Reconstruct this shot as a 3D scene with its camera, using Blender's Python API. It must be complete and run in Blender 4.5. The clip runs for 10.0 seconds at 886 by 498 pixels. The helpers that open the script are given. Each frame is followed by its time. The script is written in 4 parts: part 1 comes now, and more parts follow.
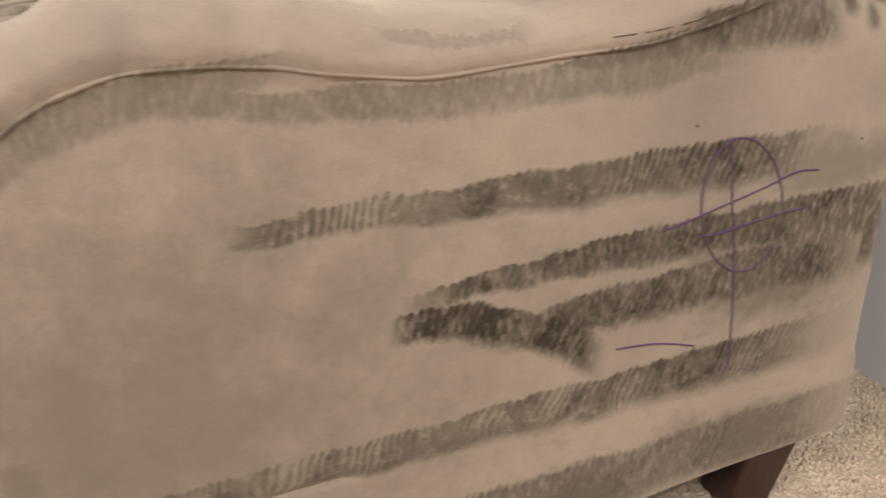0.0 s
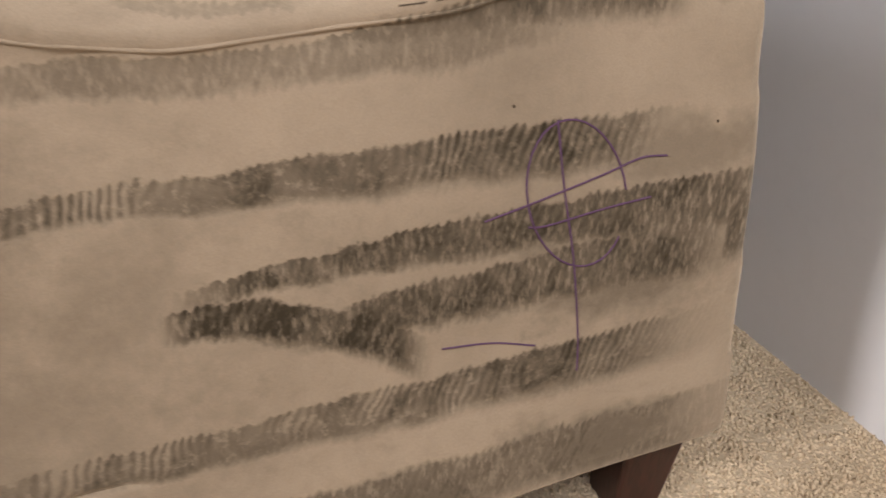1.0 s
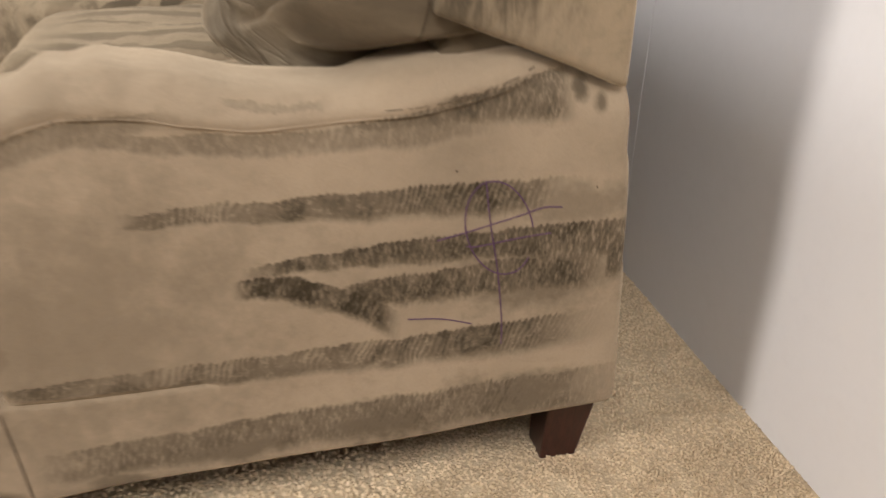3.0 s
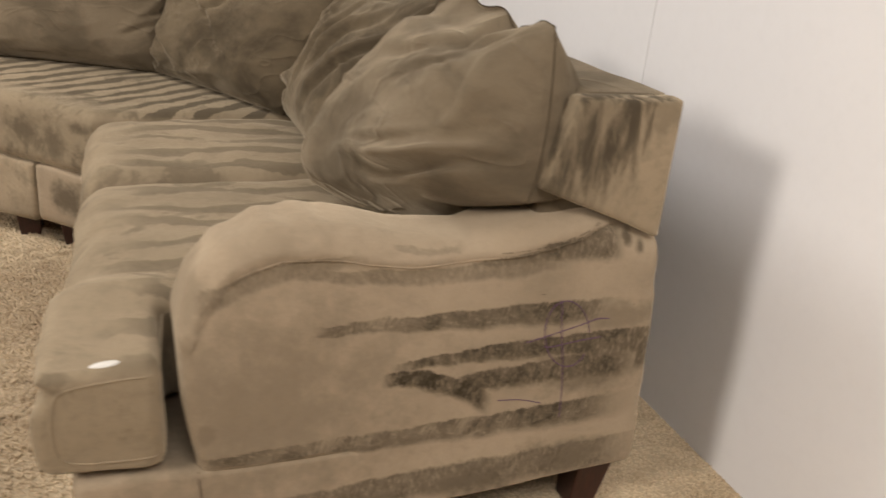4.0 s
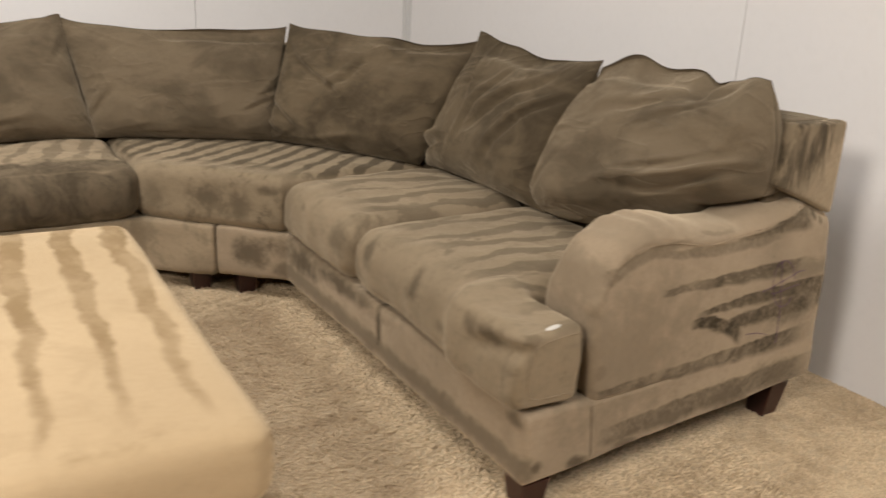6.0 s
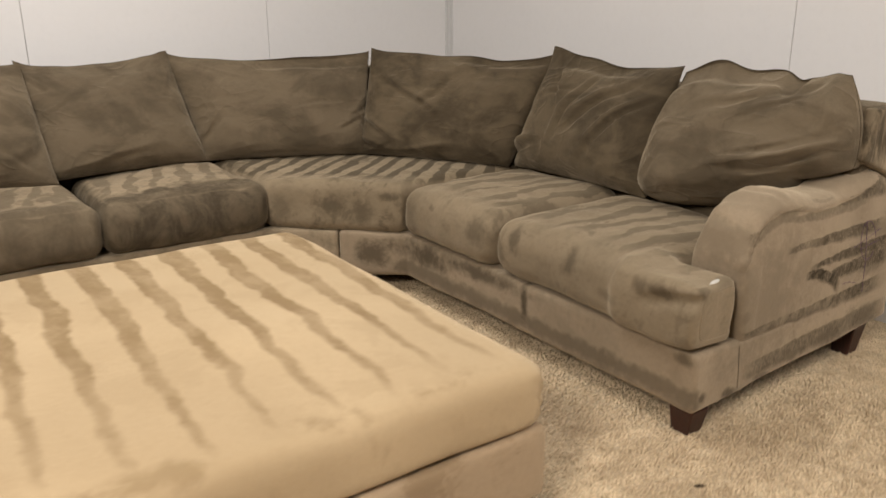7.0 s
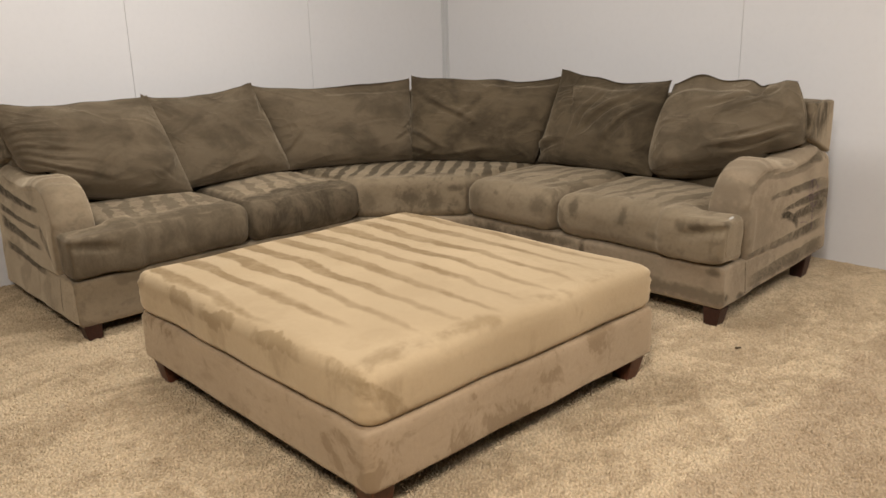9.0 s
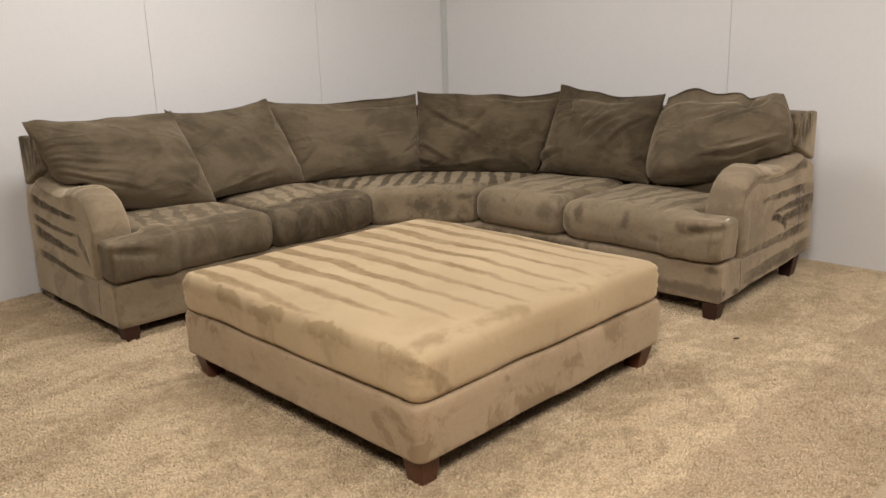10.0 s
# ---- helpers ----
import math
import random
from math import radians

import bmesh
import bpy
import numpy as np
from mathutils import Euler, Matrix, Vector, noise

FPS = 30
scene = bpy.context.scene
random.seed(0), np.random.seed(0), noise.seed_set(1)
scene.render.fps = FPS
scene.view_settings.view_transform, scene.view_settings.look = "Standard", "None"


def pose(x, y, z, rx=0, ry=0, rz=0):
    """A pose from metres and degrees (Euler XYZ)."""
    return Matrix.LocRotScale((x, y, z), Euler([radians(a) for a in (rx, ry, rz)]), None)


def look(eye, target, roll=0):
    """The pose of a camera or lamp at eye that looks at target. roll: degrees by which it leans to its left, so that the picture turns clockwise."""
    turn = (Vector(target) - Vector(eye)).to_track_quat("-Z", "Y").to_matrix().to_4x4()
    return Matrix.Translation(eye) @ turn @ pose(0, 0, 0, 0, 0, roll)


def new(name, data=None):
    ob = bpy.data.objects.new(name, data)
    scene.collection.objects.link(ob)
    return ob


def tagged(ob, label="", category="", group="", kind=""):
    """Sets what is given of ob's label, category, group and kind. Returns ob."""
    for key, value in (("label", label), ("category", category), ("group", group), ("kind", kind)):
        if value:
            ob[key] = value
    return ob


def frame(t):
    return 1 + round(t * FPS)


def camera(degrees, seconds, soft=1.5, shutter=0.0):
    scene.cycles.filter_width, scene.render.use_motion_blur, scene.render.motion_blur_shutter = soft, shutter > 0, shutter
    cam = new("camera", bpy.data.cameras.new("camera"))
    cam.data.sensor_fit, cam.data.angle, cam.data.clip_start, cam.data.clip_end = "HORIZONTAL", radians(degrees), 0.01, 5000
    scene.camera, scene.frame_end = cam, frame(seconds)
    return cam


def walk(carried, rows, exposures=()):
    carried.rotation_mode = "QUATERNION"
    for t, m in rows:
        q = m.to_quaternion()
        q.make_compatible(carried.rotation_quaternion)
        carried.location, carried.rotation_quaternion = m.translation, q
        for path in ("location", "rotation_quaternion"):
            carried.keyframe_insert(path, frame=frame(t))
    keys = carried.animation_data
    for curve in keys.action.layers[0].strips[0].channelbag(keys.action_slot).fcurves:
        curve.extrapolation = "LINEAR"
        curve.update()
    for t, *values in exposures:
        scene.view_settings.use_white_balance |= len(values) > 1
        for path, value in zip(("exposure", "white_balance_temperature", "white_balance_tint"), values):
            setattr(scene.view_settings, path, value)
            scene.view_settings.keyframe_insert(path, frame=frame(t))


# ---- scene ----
cam = camera(57.7, 10.0, 1.5, 0.5)
PATH = [
    (0, (-0.61, -0.528, 0.701), (0.017, 1.172, -0.146), -0.9),
    (0.5, (-0.513, -0.538, 0.706), (0.103, 1.153, -0.166), -1.2),
    (1, (-0.429, -0.528, 0.688), (0.143, 1.157, -0.226), -0.8),
    (1.5, (-0.366, -0.554, 0.716), (0.136, 1.13, -0.24), -0.5),
    (2, (-0.313, -0.62, 0.745), (0.079, 1.091, -0.215), -0.4),
    (2.2, (-0.296, -0.661, 0.748), (0.08, 1.057, -0.204), 0.3),
    (3.3, (-0.526, -0.969, 0.928), (-0.061, 0.776, 0.068), 3.0),
    (3.5, (-0.618, -1.035, 0.97), (-0.051, 0.706, 0.167), 3.9),
    (4, (-0.806, -1.066, 1.067), (-0.118, 0.655, 0.313), 5.7),
    (4.5, (-1.023, -1.06, 1.082), (-0.302, 0.649, 0.334), 3.8),
    (5, (-1.261, -1.099, 1.103), (-0.413, 0.581, 0.425), 3.8),
    (5.5, (-1.599, -1.206, 1.135), (-0.613, 0.415, 0.501), 3.5),
    (6, (-1.891, -1.185, 1.118), (-0.889, 0.429, 0.492), 2.6),
    (6.2, (-2.015, -1.175, 1.146), (-1.014, 0.443, 0.53), 2.1),
    (7.3, (-2.802, -1.257, 1.16), (-1.659, 0.273, 0.565), -1.0),
    (7.5, (-2.937, -1.303, 1.158), (-1.763, 0.2, 0.557), -1.1),
    (8, (-3.266, -1.365, 1.19), (-2.039, 0.1, 0.601), -1.0),
    (8.5, (-3.584, -1.388, 1.207), (-2.322, 0.057, 0.643), -1.1),
    (9, (-3.815, -1.475, 1.208), (-2.502, -0.065, 0.674), -1.6),
    (9.5, (-3.968, -1.531, 1.215), (-2.625, -0.141, 0.702), -1.9),
    (10, (-4.104, -1.533, 1.216), (-2.745, -0.152, 0.72), -1.8),
]
EXPOSURES = [(0, 0.68, 5700, 13), (1, 0.62, 5850, 13), (2.2, 0.64, 6050, 12), (3.5, 0.34, 6350, 11), (5.0, 0.21, 6500, 10), (6.2, 0.07, 6500, 10), (7.5, -0.10, 6500, 10), (10, -0.20, 6400, 10)]
walk(cam, [(t, look(eye, target, roll)) for t, eye, target, roll in PATH], EXPOSURES)


from mathutils.bvhtree import BVHTree

# ---------------------------------------------------------------- light
world = bpy.data.worlds.new("room_world")
scene.world = world
world.use_nodes = True
world.node_tree.nodes["Background"].inputs[0].default_value = (1.0, 0.9, 0.78, 1)
world.node_tree.nodes["Background"].inputs[1].default_value = 0.03


def area_lamp(name, m, sx, sy, watts, colour):
    data = bpy.data.lights.new(name, "AREA")
    data.shape, data.size, data.size_y = "RECTANGLE", sx, sy
    data.energy, data.color = watts, colour
    ob = new(name, data)
    ob.matrix_world = m
    return ob


WARM, COOL = (1.0, 0.925, 0.85), (1.0, 0.965, 0.94)
area_lamp("ceiling_lamp_light", look((-4.15, -1.45, 2.42), (-1.4, 0.5, 0.4)), 0.7, 0.7, 102, WARM)
area_lamp("ceiling_panel_light", pose(-2.1, 1.2, 2.60), 1.3, 0.8, 54, COOL)
area_lamp("ceiling_panel_light", pose(-0.50, -2.05, 2.60), 1.6, 1.0, 61, COOL)

# ---------------------------------------------------------------- materials
XW, YW = 0.36, 2.92          # planes of the two walls
XE, YE, ZC = -5.6, -3.6, 2.7  # the far sides of the room and its ceiling


class Nodes:
    """A small builder for procedural materials."""

    def __init__(self, name):
        self.mat = bpy.data.materials.new(name)
        self.mat.use_nodes = True
        self.tree = self.mat.node_tree
        self.bsdf = self.tree.nodes["Principled BSDF"]

    def node(self, kind):
        return self.tree.nodes.new(kind)

    def link(self, a, b):
        self.tree.links.new(a, b)

    def put(self, socket, value):
        if isinstance(value, bpy.types.NodeSocket):
            self.link(value, socket)
        else:
            socket.default_value = value

    def math(self, op, a, b=0.0, c=0.0):
        n = self.node("ShaderNodeMath")
        n.operation = op
        for k, v in enumerate((a, b, c)):
            self.put(n.inputs[k], v)
        return n.outputs[0]

    def step(self, value, lo, hi):
        """Smooth step from 0 at lo to 1 at hi (lo may exceed hi)."""
        n = self.node("ShaderNodeMapRange")
        n.interpolation_type = "SMOOTHSTEP"
        self.put(n.inputs["Value"], value)
        if lo <= hi:
            n.inputs["From Min"].default_value, n.inputs["From Max"].default_value = lo, hi
        else:
            n.inputs["From Min"].default_value, n.inputs["From Max"].default_value = hi, lo
            n.inputs["To Min"].default_value, n.inputs["To Max"].default_value = 1.0, 0.0
        return n.outputs[0]

    def place(self):
        """World position: the socket, and x, y, z."""
        g = self.node("ShaderNodeNewGeometry")
        sep = self.node("ShaderNodeSeparateXYZ")
        self.link(g.outputs["Position"], sep.inputs[0])
        return g.outputs["Position"], sep.outputs[0], sep.outputs[1], sep.outputs[2]

    def scaled(self, vector, sx, sy, sz, turn=0.0):
        n = self.node("ShaderNodeMapping")
        self.link(vector, n.inputs[0])
        n.inputs["Rotation"].default_value = (0, 0, radians(turn))
        n.inputs["Scale"].default_value = (sx, sy, sz)
        return n.outputs[0]

    def noise(self, vector, scale, detail=3.0, rough=0.55, distort=0.0):
        n = self.node("ShaderNodeTexNoise")
        self.link(vector, n.inputs["Vector"])
        n.inputs["Scale"].default_value = scale
        n.inputs["Detail"].default_value = detail
        n.inputs["Roughness"].default_value = rough
        n.inputs["Distortion"].default_value = distort
        return n.outputs[0]

    def mix(self, fac, a, b):
        n = self.node("ShaderNodeMix")
        n.data_type = "RGBA"
        self.put(n.inputs[0], fac)
        for sock, v in ((n.inputs[6], a), (n.inputs[7], b)):
            self.put(sock, v if isinstance(v, bpy.types.NodeSocket) else (*v, 1))
        return n.outputs[2]

    def bump(self, height, strength, distance):
        n = self.node("ShaderNodeBump")
        n.inputs["Strength"].default_value = strength
        n.inputs["Distance"].default_value = distance
        self.link(height, n.inputs["Height"])
        self.link(n.outputs[0], self.bsdf.inputs["Normal"])

    def stroke(self, a, b, spec, wobble):
        """One brush mark in the nap, or a painted band of shade: a runs along it from a0 to a1, b across; its middle
        line goes through b0, bm, b1, its half width from w0 to w1."""
        a0, a1, b0, bm, b1, w0, w1, power = spec
        t = self.math("DIVIDE", self.math("SUBTRACT", a, a0), a1 - a0)
        lin, quad = -3 * b0 + 4 * bm - b1, 2 * b0 - 4 * bm + 2 * b1
        mid = self.math("MULTIPLY_ADD", self.math("MULTIPLY_ADD", t, quad, lin), t, b0)
        off = self.math("ADD", self.math("SUBTRACT", b, mid), wobble)
        half = self.math("MAXIMUM", self.math("MULTIPLY_ADD", t, w1 - w0, w0), 0.002)
        rel = self.math("DIVIDE", off, half)
        # crisp on the upper side, feathered on the lower
        across = self.math("MULTIPLY", self.step(rel, 1.12, 0.84), self.step(rel, -1.45, -0.50))
        along = self.math("MULTIPLY", self.step(t, -0.05, 0.12), self.step(t, 1.08, 0.84))
        return self.math("MULTIPLY", self.math("MULTIPLY", across, along), power)


    def blot(self, a, b, spec, ragged):
        """A soft smudge or painted shade with an uneven outline: middle (a0, b0), half sizes, strength."""
        a0, b0, ra, rb, power = spec
        p = self.math("DIVIDE", self.math("SUBTRACT", a, a0), ra)
        q = self.math("DIVIDE", self.math("SUBTRACT", b, b0), rb)
        d = self.math("SQRT", self.math("ADD", self.math("MULTIPLY", p, p), self.math("MULTIPLY", q, q)))
        far, near = (1.45, 0.10) if ra > 0.15 else (1.38, 0.30)
        return self.math("MULTIPLY", self.step(self.math("ADD", d, ragged), far, near), power)


def nap_material(name, light, dark, patches=0.5, strokes=(), axis="x", stripes=None, turn=0.0, stretch=(1, 1, 1), sheen=0.5, ridge_sheen=None, edge=(0.54, 0.61), blots=(), mottle=1.0, wrinkle=0.0):
    """Brushed microfibre: two tones of one colour where the nap lies over."""
    n = Nodes(name)
    pos, x, y, z = n.place()
    big = n.noise(n.scaled(pos, *stretch, turn), 4.2, 6.0, 0.64, 0.4)
    small = n.noise(n.scaled(pos, *stretch, turn), 13.0, 5.0, 0.68, 0.5)
    # strands of nap that lean the other way, drawn out along the hand's stroke
    swipe = n.noise(n.scaled(pos, 1.0, 1.0, 2.6, 35.0), 8.0, 6.0, 0.68, 0.35)
    mask = n.math("MULTIPLY", n.math("MAXIMUM", n.step(big, *edge), n.math("MULTIPLY", n.step(small, 0.57, 0.65), 0.6 * mottle)), patches)
    mask = n.math("MAXIMUM", mask, n.math("MULTIPLY", n.step(swipe, 0.50, 0.72), 0.50 * patches))
    drift = n.noise(pos, 1.7, 2.0)
    relief = 0.0
    if strokes:
        lean = n.math("MULTIPLY_ADD", z, -0.34, x if axis == "x" else y)
        drift_x = n.noise(pos, 9.0, 3.0)
        phase = n.math("MULTIPLY_ADD", drift_x, 0.050, lean)
        comb = n.math("MULTIPLY_ADD", n.math("SINE", n.math("MULTIPLY", phase, 2 * math.pi / 0.0078)), 0.5, 0.5)
        where = n.step(n.noise(pos, 7.0, 2.0), 0.40, 0.60)
        slow = n.noise(pos, 16.0, 4.0, 0.65)
        grit = n.noise(pos, 110.0, 3.0, 0.7)
        wobble = n.math("ADD", n.math("MULTIPLY_ADD", slow, 0.024, -0.012), n.math("MULTIPLY", n.math("SUBTRACT", comb, 0.5), n.math("MULTIPLY_ADD", where, 0.0022, 0.0008)))
        wobble = n.math("ADD", wobble, n.math("MULTIPLY_ADD", grit, 0.010, -0.005))
        cloud = n.step(n.noise(pos, 19.0, 5.0, 0.7, 0.6), 0.30, 0.66)
        speck = n.step(grit, 0.50, 0.70)
        slant = n.node("ShaderNodeMapping")
        n.link(pos, slant.inputs[0])
        slant.inputs["Rotation"].default_value = (0, radians(-19), 0)
        slant.inputs["Scale"].default_value = (2.4, 2.4, 0.8)
        comb_marks = n.step(n.noise(slant.outputs[0], 85.0, 4.0, 0.65), 0.47, 0.66)
        # the ribs fade and the mark grows darker towards its end
        late = n.step(x, -0.36, -0.12) if axis == "x" else 0.0
        ribs = n.math("MULTIPLY", n.math("MULTIPLY", comb, where), n.math("MULTIPLY_ADD", late, -0.24, 0.50))
        tone = n.math("SUBTRACT", n.math("SUBTRACT", n.math("SUBTRACT", n.math("MULTIPLY_ADD", late, 0.14, 1.06), ribs), n.math("MULTIPLY", speck, 0.30)), n.math("MULTIPLY", cloud, 0.40))
        solid = n.math("SUBTRACT", n.math("SUBTRACT", 1.12, n.math("MULTIPLY", comb_marks, 0.36)), n.math("MULTIPLY_ADD", comb, 0.10, n.math("MULTIPLY", cloud, 0.30)))
        ribbed, total = None, None
        for spec in strokes:
            even = len(spec) > 8
            m = n.stroke(x if axis == "x" else y, z, spec[:8], wobble)
            m = n.math("MULTIPLY", m, n.math("MAXIMUM", solid if even else tone, 0.0))
            total = m if total is None else n.math("MAXIMUM", total, m)
            if not even:
                ribbed = m if ribbed is None else n.math("MAXIMUM", ribbed, m)
        mask = n.math("MAXIMUM", n.math("MULTIPLY", mask, 0.8), total)
        relief = n.math("MULTIPLY", n.math("MULTIPLY", ribbed, comb), where)
    if blots:
        ragged = n.math("ADD", n.math("MULTIPLY_ADD", n.noise(pos, 14.0, 4.0, 0.65), 1.6, -0.8), n.math("MULTIPLY_ADD", n.noise(pos, 48.0, 3.0, 0.7), 1.0, -0.5))
        for spec in blots:
            mask = n.math("MAXIMUM", mask, n.blot(x if spec[5] == "x" else y, z, spec[:5], ragged))
    if stripes:
        mask = n.math("MAXIMUM", mask, stripes(n, pos, x, y, z))
    fine = n.noise(pos, 700.0, 2.0, 0.7)
    mid = n.noise(n.scaled(pos, 1, 1, 1), 60.0, 4.0, 0.65)
    colour = n.mix(n.math("MINIMUM", mask, 1.0), light, dark)
    colour = n.mix(n.math("MULTIPLY", n.step(drift, 0.40, 0.62), 0.20), colour, dark)
    colour = n.mix(n.math("MULTIPLY", n.step(mid, 0.42, 0.75), 0.16 * mottle), colour, dark)
    colour = n.mix(n.math("MULTIPLY", n.step(fine, 0.35, 0.65), 0.10), colour, tuple(0.6 * c for c in dark))
    if ridge_sheen:
        # sheen along the folds, painted as paler crests
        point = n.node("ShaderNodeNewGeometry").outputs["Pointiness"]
        colour = n.mix(n.math("MULTIPLY", n.math("MULTIPLY", n.step(point, 0.515, 0.585), n.step(point, 0.64, 0.58)), 0.14), colour, ridge_sheen)
    n.link(colour, n.bsdf.inputs["Base Color"])
    n.bsdf.inputs["Roughness"].default_value = 0.92
    n.bsdf.inputs["Specular IOR Level"].default_value = 0.15
    n.link(n.math("MULTIPLY", n.math("SUBTRACT", 1.0, n.math("MULTIPLY", n.math("MINIMUM", mask, 1.0), 0.9)), sheen), n.bsdf.inputs["Sheen Weight"])
    n.bsdf.inputs["Sheen Roughness"].default_value = 0.45
    n.bsdf.inputs["Sheen Tint"].default_value = (1.0, 0.84, 0.60, 1)
    height = n.math("ADD", n.math("MULTIPLY", fine, 0.25), n.math("SUBTRACT", mid, n.math("MULTIPLY", mask, 0.5)))
    if strokes:
        height = n.math("ADD", height, n.math("MULTIPLY", relief, -0.9))
    n.bump(height, 0.35, 0.004)
    if wrinkle:
        # fine creases in slack cloth, on top of the grain
        w = n.noise(n.scaled(pos, 1.0, 1.0, 1.9), 6.0, 1.0, 0.5, 0.7)
        crest = n.math("POWER", n.math("SUBTRACT", 1.0, n.math("ABSOLUTE", n.math("MULTIPLY_ADD", w, 2.0, -1.0))), 14.0)
        some = n.step(n.noise(pos, 5.0, 2.0), 0.42, 0.62)
        crease = n.node("ShaderNodeBump")
        crease.inputs["Strength"].default_value, crease.inputs["Distance"].default_value = wrinkle, 0.022
        n.link(n.math("MULTIPLY", crest, some), crease.inputs["Height"])
        grain = n.bsdf.inputs["Normal"].links[0].from_node
        n.link(crease.outputs[0], grain.inputs["Normal"])
    return n.mat


OX0, OX1, OY0, OY1 = -2.755, -1.490, -0.045, 1.270
SOFA_LIGHT, SOFA_DARK = (0.282, 0.215, 0.137), (0.031, 0.023, 0.013)
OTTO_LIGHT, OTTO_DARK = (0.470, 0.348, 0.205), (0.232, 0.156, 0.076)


def lanes(n, x, y, pos, ax, ay, pitch, bend, shift=0.0):
    """Brushed lanes: a wave across the direction (ax, ay), bent by slow noise."""
    slow = n.noise(pos, 6.0, 3.0)
    c = n.math("ADD", n.math("ADD", n.math("MULTIPLY", x, ax), n.math("MULTIPLY", y, ay)), n.math("MULTIPLY_ADD", slow, bend, shift - 0.5 * bend))
    return n.math("SINE", n.math("MULTIPLY", c, 2 * math.pi / pitch))


def seat_stripes(n, pos, x, y, z, ax, ay, pitch, power, front=0.0, reach=None, lip=0.0, wild=0.45):
    """Brushed lanes on a seat's top that thin out towards the front, where the nap lies one way (lip)."""
    wave = lanes(n, x, y, pos, ax, ay, pitch, 0.16 * wild)
    second = lanes(n, x, y, pos, ax * 0.83 - ay * 0.3, ay * 0.83 + ax * 0.3, pitch * 1.9, 0.2)
    rough_edge = n.math("MULTIPLY_ADD", n.noise(pos, 26.0, 5.0, 0.70), 1.5, -0.75)
    here = n.math("MULTIPLY_ADD", n.noise(pos, 4.2, 3.0), 3.2 * wild, -1.6 * wild)
    total = n.math("ADD", n.math("ADD", wave, n.math("MULTIPLY", second, 0.6 * wild)), n.math("ADD", rough_edge, here))
    keys = n.step(total, -0.02, 0.30)
    top = n.step(z, 0.425, 0.445)
    m = n.math("MULTIPLY", n.math("MULTIPLY", keys, top), power)
    # upright rubs of the nap on the front and the lip
    worn = n.math("MULTIPLY_ADD", n.step(n.noise(n.scaled(pos, 1.6, 1.6, 0.7), 7.0, 6.0, 0.70, 0.5), 0.34, 0.66), 0.40, 0.76)
    if reach:
        way = n.math("ADD", reach[0], n.math("MULTIPLY_ADD", n.noise(pos, 9.0, 4.0, 0.6), 0.24, -0.12))
        back = n.step(way, reach[1], reach[2])
        m = n.math("MULTIPLY", m, back)
        if lip:
            m = n.math("MAXIMUM", m, n.math("MULTIPLY", n.math("MULTIPLY", n.math("SUBTRACT", 1.0, back), top), n.math("MULTIPLY", worn, lip)))
    if front:
        face = n.math("MULTIPLY", n.step(n.math("ADD", z, n.math("MULTIPLY_ADD", n.noise(pos, 12.0, 3.0), 0.05, -0.025)), 0.456, 0.432), n.math("MULTIPLY", worn, front))
        m = n.math("MAXIMUM", m, face)
    return m


def end_smears(n, pos, x, y, z):
    """Dark streaky nap on the upper front part of the backrest's end, stroked down and forward."""
    m = n.node("ShaderNodeMapping")
    n.link(pos, m.inputs[0])
    m.inputs["Rotation"].default_value = (0, radians(28), 0)
    m.inputs["Scale"].default_value = (1.0, 1.0, 0.22)
    streak = n.noise(m.outputs[0], 34.0, 5.0, 0.62, 0.4)
    way = n.math("ADD", n.math("MULTIPLY_ADD", z, -0.55, x), n.math("MULTIPLY_ADD", streak, 0.30, -0.15))
    part_dark = n.math("MULTIPLY", n.step(way, -0.40, -0.56), n.step(n.math("MULTIPLY_ADD", streak, 0.22, z), 0.68, 0.82))
    return n.math("MULTIPLY", part_dark, n.math("MULTIPLY_ADD", n.step(streak, 0.62, 0.42), 0.45, 0.42))


